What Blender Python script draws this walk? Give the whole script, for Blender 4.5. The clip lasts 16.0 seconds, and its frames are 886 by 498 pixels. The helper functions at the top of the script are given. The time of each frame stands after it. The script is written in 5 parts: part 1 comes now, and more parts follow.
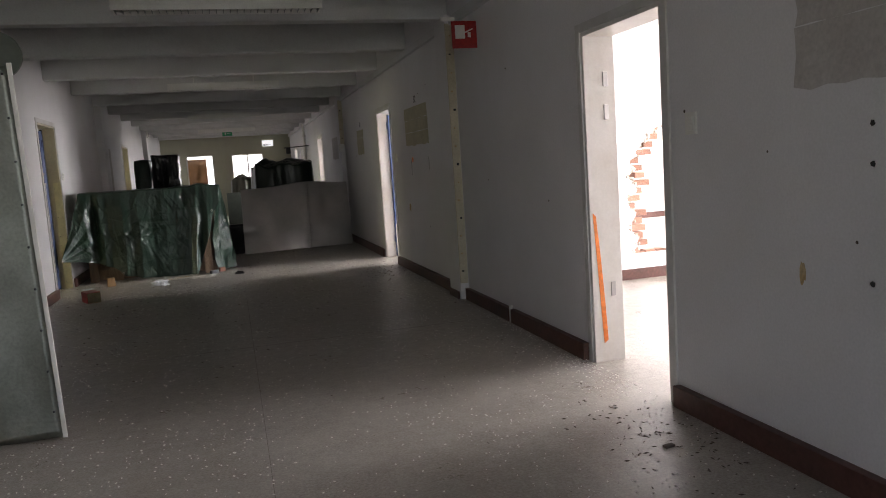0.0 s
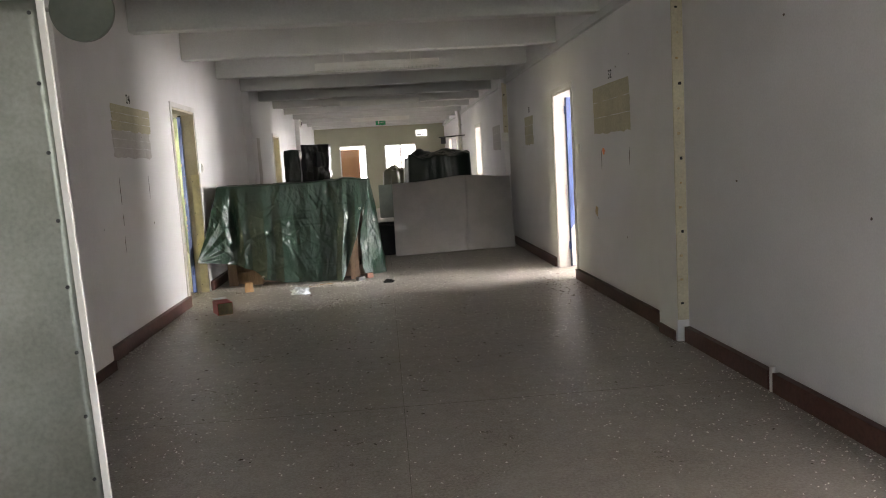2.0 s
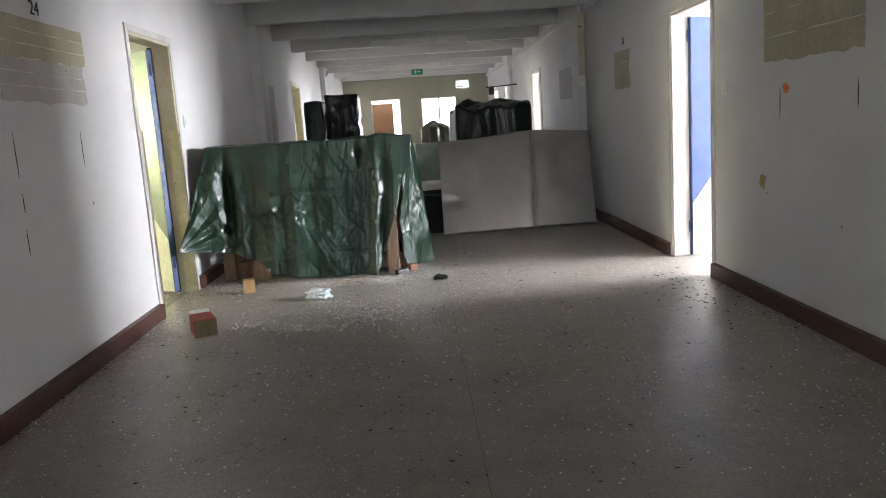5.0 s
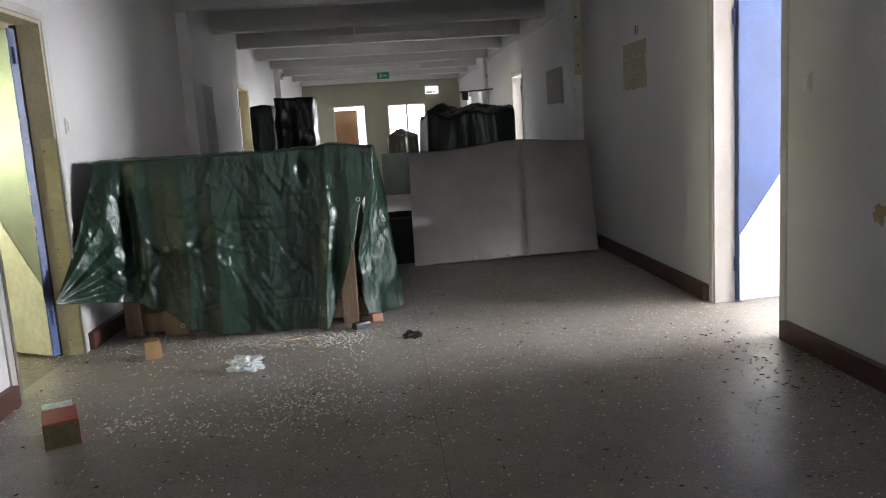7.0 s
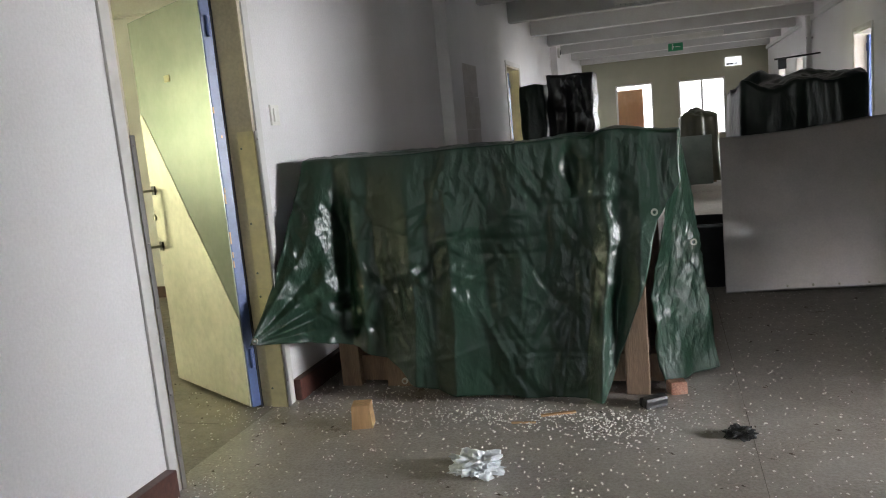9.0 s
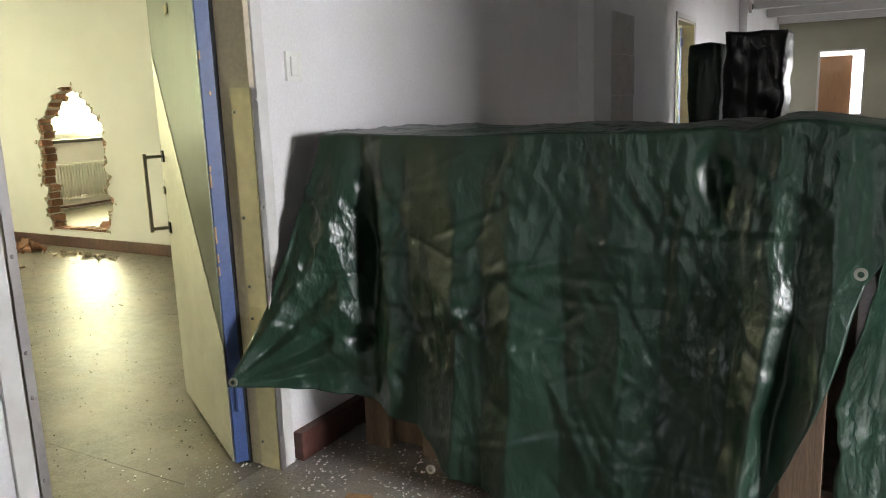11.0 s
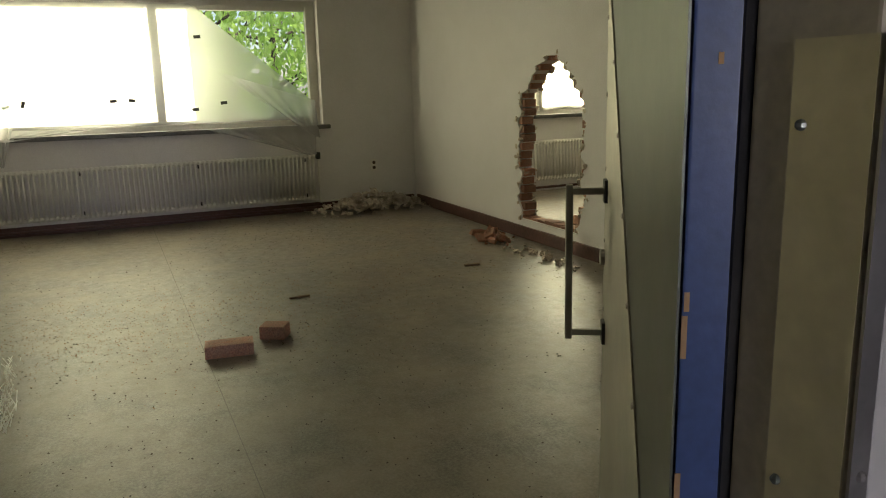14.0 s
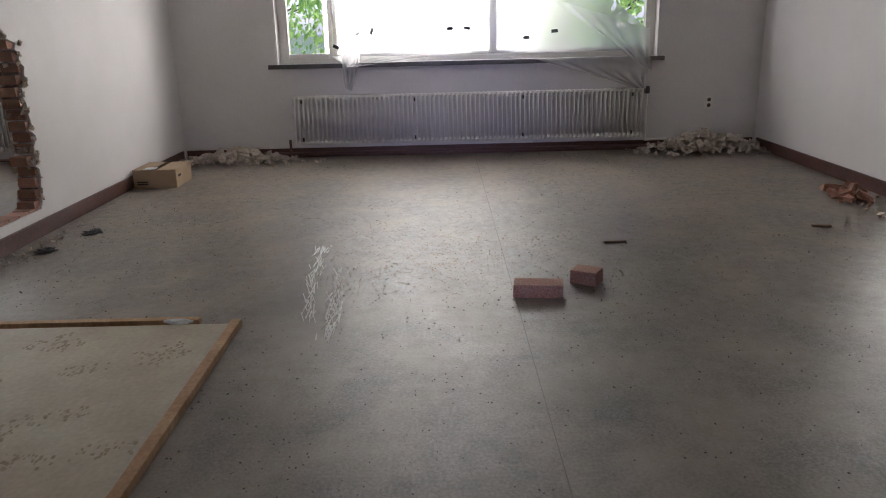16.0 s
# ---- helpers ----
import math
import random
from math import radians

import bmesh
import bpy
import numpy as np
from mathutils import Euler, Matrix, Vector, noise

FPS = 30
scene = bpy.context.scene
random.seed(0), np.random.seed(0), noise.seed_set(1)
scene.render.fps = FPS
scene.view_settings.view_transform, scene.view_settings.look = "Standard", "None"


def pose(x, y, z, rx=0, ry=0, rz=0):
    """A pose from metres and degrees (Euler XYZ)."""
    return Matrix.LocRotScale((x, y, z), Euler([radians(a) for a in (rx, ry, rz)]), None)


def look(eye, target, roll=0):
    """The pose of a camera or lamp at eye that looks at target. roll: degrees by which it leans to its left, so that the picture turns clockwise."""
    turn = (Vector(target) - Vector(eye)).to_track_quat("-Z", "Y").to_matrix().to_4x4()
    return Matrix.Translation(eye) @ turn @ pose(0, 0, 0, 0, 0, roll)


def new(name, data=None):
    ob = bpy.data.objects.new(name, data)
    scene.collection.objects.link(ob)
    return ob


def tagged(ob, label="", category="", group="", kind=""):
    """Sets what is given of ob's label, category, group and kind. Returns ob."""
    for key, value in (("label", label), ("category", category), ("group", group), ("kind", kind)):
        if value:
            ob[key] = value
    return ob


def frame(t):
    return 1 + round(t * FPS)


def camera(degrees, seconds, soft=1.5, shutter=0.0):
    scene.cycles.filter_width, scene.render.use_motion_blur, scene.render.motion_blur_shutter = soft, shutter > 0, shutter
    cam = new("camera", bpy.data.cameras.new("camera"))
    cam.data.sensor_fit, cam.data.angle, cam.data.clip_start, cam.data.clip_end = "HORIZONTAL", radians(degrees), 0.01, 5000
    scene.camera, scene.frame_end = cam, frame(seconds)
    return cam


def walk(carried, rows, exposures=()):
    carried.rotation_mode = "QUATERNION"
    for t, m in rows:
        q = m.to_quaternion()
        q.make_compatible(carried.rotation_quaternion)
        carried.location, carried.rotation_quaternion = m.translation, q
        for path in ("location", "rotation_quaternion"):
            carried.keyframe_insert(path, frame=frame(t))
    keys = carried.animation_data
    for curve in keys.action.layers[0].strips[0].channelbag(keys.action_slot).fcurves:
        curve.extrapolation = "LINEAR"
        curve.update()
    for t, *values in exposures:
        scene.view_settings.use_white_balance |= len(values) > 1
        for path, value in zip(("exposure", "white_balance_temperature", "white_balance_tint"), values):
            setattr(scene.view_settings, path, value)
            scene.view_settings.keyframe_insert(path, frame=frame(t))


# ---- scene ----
cam = camera(60.7, 16.0, soft=1.0)
PATH = [
    (0, (0.783, 0.202, 1.32), (1.307, 2.119, 1.095), -3.8),
    (0.5, (0.82, 0.64, 1.319), (1.289, 2.571, 1.097), -3.5),
    (1, (0.775, 1.112, 1.357), (1.152, 3.064, 1.138), -3.6),
    (1.5, (0.809, 1.57, 1.324), (1.025, 3.546, 1.111), -3.9),
    (2, (0.811, 1.974, 1.362), (0.955, 3.956, 1.137), -3.4),
    (2.5, (0.767, 2.396, 1.355), (0.925, 4.376, 1.123), -3.0),
    (3, (0.767, 2.88, 1.333), (0.824, 4.861, 1.067), -3.5),
    (3.5, (0.709, 3.271, 1.324), (0.676, 5.249, 1.033), -3.2),
    (4, (0.603, 3.712, 1.334), (0.576, 5.689, 1.031), -3.2),
    (4.5, (0.632, 4.152, 1.308), (0.582, 6.127, 0.995), -4.2),
    (5, (0.659, 4.501, 1.314), (0.712, 6.473, 0.986), -3.8),
    (5.2, (0.64, 4.638, 1.328), (0.793, 6.603, 0.986), -3.5),
    (7.3, (0.688, 6.434, 1.283), (0.821, 8.406, 0.975), -3.6),
    (7.5, (0.675, 6.637, 1.263), (0.747, 8.611, 0.951), -3.7),
    (8, (0.661, 7.096, 1.292), (0.511, 9.067, 0.986), -3.9),
    (8.5, (0.588, 7.493, 1.296), (0.262, 9.445, 1.009), -4.4),
    (9, (0.563, 7.794, 1.291), (-0.014, 9.686, 0.997), -5.3),
    (9.2, (0.587, 7.942, 1.271), (-0.09, 9.801, 0.98), -5.5),
    (11.3, (0.449, 9.303, 1.356), (-0.611, 10.949, 0.948), -1.5),
    (11.5, (0.366, 9.413, 1.369), (-0.782, 10.999, 0.956), -1.4),
    (12, (0.019, 9.647, 1.369), (-1.264, 11.12, 0.944), -0.9),
    (12.5, (-0.222, 9.888, 1.354), (-1.696, 11.18, 0.952), -3.1),
    (13, (-0.469, 10.166, 1.377), (-2.095, 11.272, 1.013), -4.0),
    (13.5, (-0.711, 10.359, 1.353), (-2.35, 11.447, 0.992), -2.8),
    (14, (-0.892, 10.486, 1.364), (-2.682, 11.274, 0.946), -1.5),
    (14.5, (-0.977, 10.599, 1.347), (-2.895, 10.908, 0.871), -2.4),
    (15, (-1.011, 10.604, 1.329), (-2.946, 10.636, 0.824), -3.0),
    (15.5, (-1.095, 10.587, 1.322), (-3.027, 10.587, 0.805), -2.8),
    (16, (-1.226, 10.502, 1.323), (-3.145, 10.5, 0.761), -1.4),
]
EXPOSURES = [
    (0.0, 1.65, 6700, 14), (1.0, 1.6, 6700, 16), (1.5, 1.9, 6600, 14), (2.0, 2.8, 6900, 12), (3.0, 3.15, 6400, 13), (4.5, 3.05, 6300, 11), (5.2, 2.85, 6300, 11), (7.5, 2.25, 6300, 10), (9.0, 2.25, 6400, 10),
    (11.5, 2.3, 6500, 12), (12.0, 2.1, 6500, 14), (12.5, 1.9, 6500, 15), (13.0, 1.8, 6500, 17), (13.2, 1.75, 6500, 17), (13.5, 1.0, 6500, 18), (14.5, 0.55, 6100, 24), (15.0, 0.55, 5600, 34), (15.5, 0.6, 5400, 40), (16.0, 1.0, 5200, 44),
]
walk(cam, [(t, look(eye, target, roll)) for t, eye, target, roll in PATH], EXPOSURES)

# ---- world, sun, large lights, exposure ----
world = bpy.data.worlds.new("sky")
scene.world = world
world.use_nodes = True
wn = world.node_tree
sky = wn.nodes.new("ShaderNodeTexSky")
sky.sky_type = "NISHITA"
sky.sun_disc = False
sky.sun_elevation, sky.sun_rotation = radians(57), radians(57)
wn.links.new(sky.outputs[0], wn.nodes["Background"].inputs[0])
wn.nodes["Background"].inputs[1].default_value = 0.15

sun = new("sun", bpy.data.lights.new("sun", "SUN"))
sun.data.energy, sun.data.angle, sun.data.color = 5.0, radians(0.6), (1.0, 0.95, 0.86)
sun.matrix_world = look((14, 9, 26), (0, 0, 0))


def window_lamp(x, y, z, wide, high, towards, power, color):
    """Daylight that stands behind the sheeted glass of a window."""
    la = bpy.data.lights.new("window_daylight", "AREA")
    la.shape, la.size, la.size_y, la.energy, la.color = "RECTANGLE", wide, high, power, color
    ob = new("window_daylight", la)
    ob.matrix_world = look((x, y, z), (x + towards[0], y + towards[1], z))
    return ob


GREENISH, WHITE = (1.0, 0.98, 0.58), (0.95, 0.965, 1.0)
for y, power in ((10.35, 74), (16.6, 120), (3.9, 70), (22.8, 110)):
    window_lamp(-9.85, y, 1.68, 2.2, 1.25, (1, 0), power, GREENISH)
for y, power in ((5.0, 340), (10.3, 410), (17.0, 400), (23.3, 280)):
    window_lamp(9.75, y, 1.7, 4.2, 1.5, (-1, 0), power, WHITE)
window_lamp(0.7, 28.6, 1.6, 3.2, 1.8, (0, -1), 34, WHITE)
window_lamp(0.78, -4.6, 1.7, 2.4, 1.7, (0, 1), 14, WHITE)

# ---- materials ----


def principled(name):
    m = bpy.data.materials.new(name)
    m.use_nodes = True
    return m, m.node_tree, m.node_tree.nodes["Principled BSDF"]


def surface(name, base, second=None, rough=0.6, rough2=None, metal=0.0, big=1.2, fine=35.0, mix=0.5, bump=0.15, bump_fine=None,
            stretch=(1, 1, 1), grain=0.12, random_tint=0.0, coat=0.0, far=0.78):
    """A surface with stains at one scale and grain at another, both in metres."""
    m, nt, p = principled(name)
    second = second or tuple(c * 0.7 for c in base)
    tc = nt.nodes.new("ShaderNodeTexCoord")
    mp = nt.nodes.new("ShaderNodeMapping")
    mp.inputs["Scale"].default_value = stretch
    nt.links.new(tc.outputs["Object"], mp.inputs[0])
    n1, n2 = nt.nodes.new("ShaderNodeTexNoise"), nt.nodes.new("ShaderNodeTexNoise")
    n1.inputs["Scale"].default_value, n1.inputs["Detail"].default_value, n1.inputs["Roughness"].default_value = big, 8, 0.62
    n2.inputs["Scale"].default_value, n2.inputs["Detail"].default_value = fine, 5
    for n in (n1, n2):
        nt.links.new(mp.outputs[0], n.inputs["Vector"])
    ramp = nt.nodes.new("ShaderNodeValToRGB")
    ramp.color_ramp.interpolation = "EASE"
    ramp.color_ramp.elements[0].position, ramp.color_ramp.elements[1].position = 0.38 - 0.3 * (1 - mix), far
    ramp.color_ramp.elements[0].color, ramp.color_ramp.elements[1].color = (*base, 1), (*second, 1)
    nt.links.new(n1.outputs[0], ramp.inputs[0])
    mul = nt.nodes.new("ShaderNodeMapRange")
    mul.inputs[3].default_value, mul.inputs[4].default_value = 1 - 2 * grain, 1 + 2 * grain
    mul.inputs[1].default_value, mul.inputs[2].default_value = 0.25, 0.75
    nt.links.new(n2.outputs[0], mul.inputs[0])
    mx = nt.nodes.new("ShaderNodeMix")
    mx.data_type, mx.blend_type = "RGBA", "MULTIPLY"
    mx.inputs[0].default_value = 1
    nt.links.new(ramp.outputs[0], mx.inputs[6])
    nt.links.new(mul.outputs[0], mx.inputs[7])
    last = mx.outputs[2]
    if random_tint:
        oi = nt.nodes.new("ShaderNodeObjectInfo")
        hs = nt.nodes.new("ShaderNodeHueSaturation")
        mr = nt.nodes.new("ShaderNodeMapRange")
        mr.inputs[3].default_value, mr.inputs[4].default_value = 1 - random_tint, 1 + random_tint
        nt.links.new(oi.outputs["Random"], mr.inputs[0])
        nt.links.new(mr.outputs[0], hs.inputs["Value"])
        nt.links.new(last, hs.inputs["Color"])
        last = hs.outputs[0]
    nt.links.new(last, p.inputs["Base Color"])
    rr = nt.nodes.new("ShaderNodeMapRange")
    rr.interpolation_type = "SMOOTHSTEP"
    rr.inputs[1].default_value, rr.inputs[2].default_value = 0.2, 0.8
    rr.inputs[3].default_value, rr.inputs[4].default_value = rough, rough if rough2 is None else rough2
    nt.links.new(n2.outputs[0], rr.inputs[0])
    nt.links.new(rr.outputs[0], p.inputs["Roughness"])
    p.inputs["Metallic"].default_value = metal
    p.inputs["Coat Weight"].default_value = coat
    if bump:
        b = nt.nodes.new("ShaderNodeBump")
        b.inputs["Strength"].default_value, b.inputs["Distance"].default_value = bump, 0.01
        src = n2
        if bump_fine:
            src = nt.nodes.new("ShaderNodeTexNoise")
            src.inputs["Scale"].default_value, src.inputs["Detail"].default_value = bump_fine, 4
            nt.links.new(mp.outputs[0], src.inputs["Vector"])
        nt.links.new(src.outputs[0], b.inputs["Height"])
        nt.links.new(b.outputs[0], p.inputs["Normal"])
    return m


def linoleum(name, base, dark, dust, dust_amount, rough, rough2, blotch):
    """Old sheet flooring: fine speckle, scuffs and worn patches, dust lying in drifts; gloss follows the wear."""
    m, nt, p = principled(name)
    tc = nt.nodes.new("ShaderNodeTexCoord")

    def noise_node(scale, detail=6.0, rough_=0.6, stretch=None):
        n = nt.nodes.new("ShaderNodeTexNoise")
        n.inputs["Scale"].default_value, n.inputs["Detail"].default_value, n.inputs["Roughness"].default_value = scale, detail, rough_
        src = tc.outputs["Object"]
        if stretch:
            mp = nt.nodes.new("ShaderNodeMapping")
            mp.inputs["Scale"].default_value, mp.inputs["Rotation"].default_value = stretch, (0, 0, 0.5)
            nt.links.new(src, mp.inputs[0])
            src = mp.outputs[0]
        nt.links.new(src, n.inputs["Vector"])
        return n.outputs[0]

    def ranged(src, a, b, lo, hi):
        r = nt.nodes.new("ShaderNodeMapRange")
        for i, v in enumerate((a, b, lo, hi)):
            r.inputs[1 + i].default_value = v
        nt.links.new(src, r.inputs[0])
        return r.outputs[0]

    def mixed(factor, one, two, blend="MIX"):
        x = nt.nodes.new("ShaderNodeMix")
        x.data_type, x.blend_type = "RGBA", blend
        nt.links.new(factor, x.inputs[0])
        for slot, v in ((6, one), (7, two)):
            if isinstance(v, tuple):
                x.inputs[slot].default_value = (*v, 1)
            else:
                nt.links.new(v, x.inputs[slot])
        return x.outputs[2]

    wear = noise_node(blotch, 9.0, 0.68)
    speck = noise_node(75.0, 5.0, 0.7)
    marble = noise_node(15.0, 7.0, 0.72)
    streak = noise_node(7.0, 7.0, 0.7, (1.0, 0.16, 1.0))
    c = mixed(ranged(wear, 0.36, 0.66, 0.0, 0.75), base, dark)
    c = mixed(ranged(marble, 0.38, 0.66, 0.0, 0.6), c, dark)
    c = mixed(ranged(speck, 0.38, 0.66, 0.0, 0.75), c, tuple(v * 0.45 for v in dark))
    drift = noise_node(2.6, 4.0, 0.55)
    c = mixed(ranged(drift, 0.36, 0.70, 0.0, dust_amount), c, dust)
    c = mixed(ranged(streak, 0.55, 0.75, 0.0, 0.25), c, dust)
    nt.links.new(c, p.inputs["Base Color"])
    gloss = nt.nodes.new("ShaderNodeMath")
    gloss.operation = "MULTIPLY_ADD"
    gloss.inputs[1].default_value = 0.5
    nt.links.new(ranged(drift, 0.35, 0.70, 0.0, 0.3), gloss.inputs[0])
    nt.links.new(ranged(marble, 0.35, 0.65, rough, rough2), gloss.inputs[2])
    nt.links.new(gloss.outputs[0], p.inputs["Roughness"])
    b = nt.nodes.new("ShaderNodeBump")
    b.inputs["Strength"].default_value, b.inputs["Distance"].default_value = 0.10, 0.006
    nt.links.new(marble, b.inputs["Height"])
    b2 = nt.nodes.new("ShaderNodeBump")
    b2.inputs["Strength"].default_value, b2.inputs["Distance"].default_value = 0.22, 0.004
    nt.links.new(speck, b2.inputs["Height"])
    nt.links.new(b.outputs[0], b2.inputs["Normal"])
    nt.links.new(b2.outputs[0], p.inputs["Normal"])
    return m


def tarpaulin(name, base, crease, relief=1.0, rough=0.36):
    """Coated woven sheet: glossy, crumpled into small facets that come and go, with a fine weave."""
    m, nt, p = principled(name)
    tc = nt.nodes.new("ShaderNodeTexCoord")

    def node(kind, **values):
        n = nt.nodes.new("ShaderNode" + kind)
        for k, v in values.items():
            n.inputs[k].default_value = v
        return n

    n = node("TexNoise", Scale=3.0, Detail=6.0)
    nt.links.new(tc.outputs["Object"], n.inputs["Vector"])
    wob = nt.nodes.new("ShaderNodeMix")
    wob.data_type = "RGBA"
    wob.inputs[0].default_value = 0.10
    nt.links.new(tc.outputs["Object"], wob.inputs[6])
    nt.links.new(n.outputs[1], wob.inputs[7])
    total = None
    for k, (scale, height) in enumerate(((crease * 0.55, 1.0), (crease * 1.7, 0.42), (crease * 5.0, 0.11))):
        mp = node("Mapping")
        mp.inputs["Rotation"].default_value = (0.3, 0.5 + 0.6 * k, 0.2)
        mp.inputs["Scale"].default_value = (1.0, 1.0, 0.55)
        nt.links.new(wob.outputs[2], mp.inputs[0])
        v = node("TexVoronoi", Scale=scale, Randomness=1.0)
        nt.links.new(mp.outputs[0], v.inputs["Vector"])
        ad = nt.nodes.new("ShaderNodeMath")
        ad.operation = "MULTIPLY_ADD"
        ad.inputs[1].default_value = height
        nt.links.new(v.outputs["Distance"], ad.inputs[0])
        if total is None:
            ad.inputs[2].default_value = 0.0
        else:
            nt.links.new(total, ad.inputs[2])
        total = ad.outputs[0]
    patch = node("TexNoise", Scale=2.3, Detail=3.0)
    nt.links.new(tc.outputs["Object"], patch.inputs["Vector"])
    amount = nt.nodes.new("ShaderNodeMapRange")
    amount.inputs[1].default_value, amount.inputs[2].default_value = 0.35, 0.68
    amount.inputs[3].default_value, amount.inputs[4].default_value = 0.22 * relief, 1.0 * relief
    nt.links.new(patch.outputs[0], amount.inputs[0])
    b = node("Bump", Distance=0.011)
    nt.links.new(amount.outputs[0], b.inputs["Strength"])
    nt.links.new(total, b.inputs["Height"])
    weave = node("TexNoise", Scale=260.0)
    nt.links.new(tc.outputs["Object"], weave.inputs["Vector"])
    b2 = node("Bump", Strength=0.12, Distance=0.004)
    nt.links.new(weave.outputs[0], b2.inputs["Height"])
    nt.links.new(b.outputs[0], b2.inputs["Normal"])
    nt.links.new(b2.outputs[0], p.inputs["Normal"])
    ramp = nt.nodes.new("ShaderNodeValToRGB")
    ramp.color_ramp.elements[0].position, ramp.color_ramp.elements[1].position = 0.35, 0.7
    ramp.color_ramp.elements[0].color = (*base, 1)
    ramp.color_ramp.elements[1].color = (*[c * 1.5 for c in base], 1)
    nt.links.new(n.outputs[0], ramp.inputs[0])
    nt.links.new(ramp.outputs[0], p.inputs["Base Color"])
    p.inputs["Roughness"].default_value = rough
    p.inputs["Specular IOR Level"].default_value = 0.6
    return m


def plastic_film(name):
    m, nt, p = principled(name)
    nt.nodes.remove(p)
    out = nt.nodes["Material Output"]
    tr, tl, gl, df = (nt.nodes.new("ShaderNodeBsdf" + k) for k in ("Transparent", "Translucent", "Glossy", "Diffuse"))
    gl.inputs["Roughness"].default_value = 0.25
    a, b, c = (nt.nodes.new("ShaderNodeMixShader") for _ in range(3))
    a.inputs[0].default_value, b.inputs[0].default_value, c.inputs[0].default_value = 0.35, 0.55, 0.06
    nt.links.new(tl.outputs[0], a.inputs[1])
    nt.links.new(df.outputs[0], a.inputs[2])
    nt.links.new(a.outputs[0], b.inputs[1])
    nt.links.new(tr.outputs[0], b.inputs[2])
    nt.links.new(b.outputs[0], c.inputs[1])
    nt.links.new(gl.outputs[0], c.inputs[2])
    nt.links.new(c.outputs[0], out.inputs["Surface"])
    return m


def glow(name, color, strength):
    m, nt, p = principled(name)
    p.inputs["Base Color"].default_value = (*color, 1)
    p.inputs["Emission Color"].default_value = (*color, 1)
    p.inputs["Emission Strength"].default_value = strength
    return m


PLASTER = surface("painted_plaster", (0.78, 0.76, 0.77), (0.68, 0.66, 0.65), rough=0.55, rough2=0.7, big=0.9, fine=90, grain=0.03, bump=0.12, mix=0.3)
CEILING = surface("ceiling_paint", (0.7, 0.7, 0.69), (0.6, 0.59, 0.57), rough=0.7, big=1.5, fine=60, grain=0.03, bump=0.08, mix=0.3)
FLOOR = linoleum("worn_linoleum", (0.475, 0.43, 0.385), (0.29, 0.245, 0.203), (0.52, 0.485, 0.445), 0.35, 0.24, 0.38, 0.8)
FLOOR_ROOM = linoleum("dusty_linoleum", (0.25, 0.225, 0.195), (0.15, 0.128, 0.105), (0.38, 0.315, 0.245), 0.6, 0.3, 0.46, 0.7)
SCUFF = surface("plaster_scuff", (0.85, 0.84, 0.83), (0.74, 0.72, 0.7), rough=0.85, big=25, fine=120, bump=0.0, grain=0.04)
SKIRT = surface("brown_skirting_paint", (0.115, 0.045, 0.034), (0.07, 0.034, 0.027), rough=0.45, big=3, fine=40, bump=0.1, grain=0.15)
SEAM = surface("floor_seam_dirt", (0.2, 0.175, 0.15), rough=0.7, bump=0)
TRIM = surface("grey_door_trim", (0.66, 0.645, 0.63), (0.54, 0.515, 0.48), rough=0.5, big=5, fine=40, bump=0.04, grain=0.03)
JAMB = surface("cream_jamb_paint", (0.62, 0.56, 0.42), (0.5, 0.44, 0.32), rough=0.45, big=4, fine=60, bump=0.1, grain=0.06)
JAMB_WHITE = surface("white_jamb_paint", (0.72, 0.69, 0.66), (0.62, 0.57, 0.52), rough=0.45, big=3, fine=60, bump=0.02, grain=0.02)
STEEL = surface("galvanised_sheet", (0.5, 0.475, 0.465), (0.4, 0.38, 0.375), rough=0.3, rough2=0.36, metal=0.8, big=2.5, fine=70, bump=0.01, grain=0.03)
ALU = surface("aluminium_plate", (0.52, 0.505, 0.45), (0.38, 0.365, 0.32), rough=0.36, rough2=0.52, metal=0.85, big=2.2, fine=25, bump=0.06, grain=0.08)
# jamb plates: the yellow room they mirror is put into the base colour
JAMB_METAL = surface("aluminium_yellow_reflection", (0.72, 0.66, 0.44), (0.6, 0.54, 0.35), rough=0.34, rough2=0.5, metal=0.35, big=2.2, fine=25, bump=0.05, grain=0.06)
DARK_STEEL = surface("dark_painted_sheet", (0.15, 0.17, 0.15), (0.21, 0.23, 0.2), rough=0.3, metal=0.8, big=3.2, fine=30, bump=0.02, grain=0.03)
BLUE = surface("blue_door_paint", (0.05, 0.09, 0.25), (0.04, 0.07, 0.18), rough=0.35, big=5, fine=70, bump=0.05, grain=0.06)
BARE_WOOD = surface("bare_wood", (0.5, 0.32, 0.16), (0.36, 0.2, 0.09), rough=0.7, big=6, fine=60, bump=0.2, stretch=(1, 1, 0.15))
OLD_WOOD = surface("weathered_board", (0.27, 0.18, 0.115), (0.16, 0.105, 0.07), rough=0.8, big=5, fine=50, bump=0.3, stretch=(4, 4, 0.4))
BRICK = surface("red_brick", (0.38, 0.17, 0.11), (0.33, 0.22, 0.17), rough=0.9, big=14, fine=120, bump=0.5, grain=0.2, random_tint=0.3)
MORTAR = surface("broken_plaster", (0.6, 0.54, 0.46), (0.42, 0.35, 0.28), rough=0.95, big=12, fine=90, bump=0.5, grain=0.15)
GREEN_TARP = tarpaulin("green_tarpaulin", (0.011, 0.030, 0.018), 15.0, 1.6, 0.3)
DARK_TARP = tarpaulin("dark_green_tarpaulin", (0.007, 0.016, 0.011), 9.0, 1.4, 0.3)
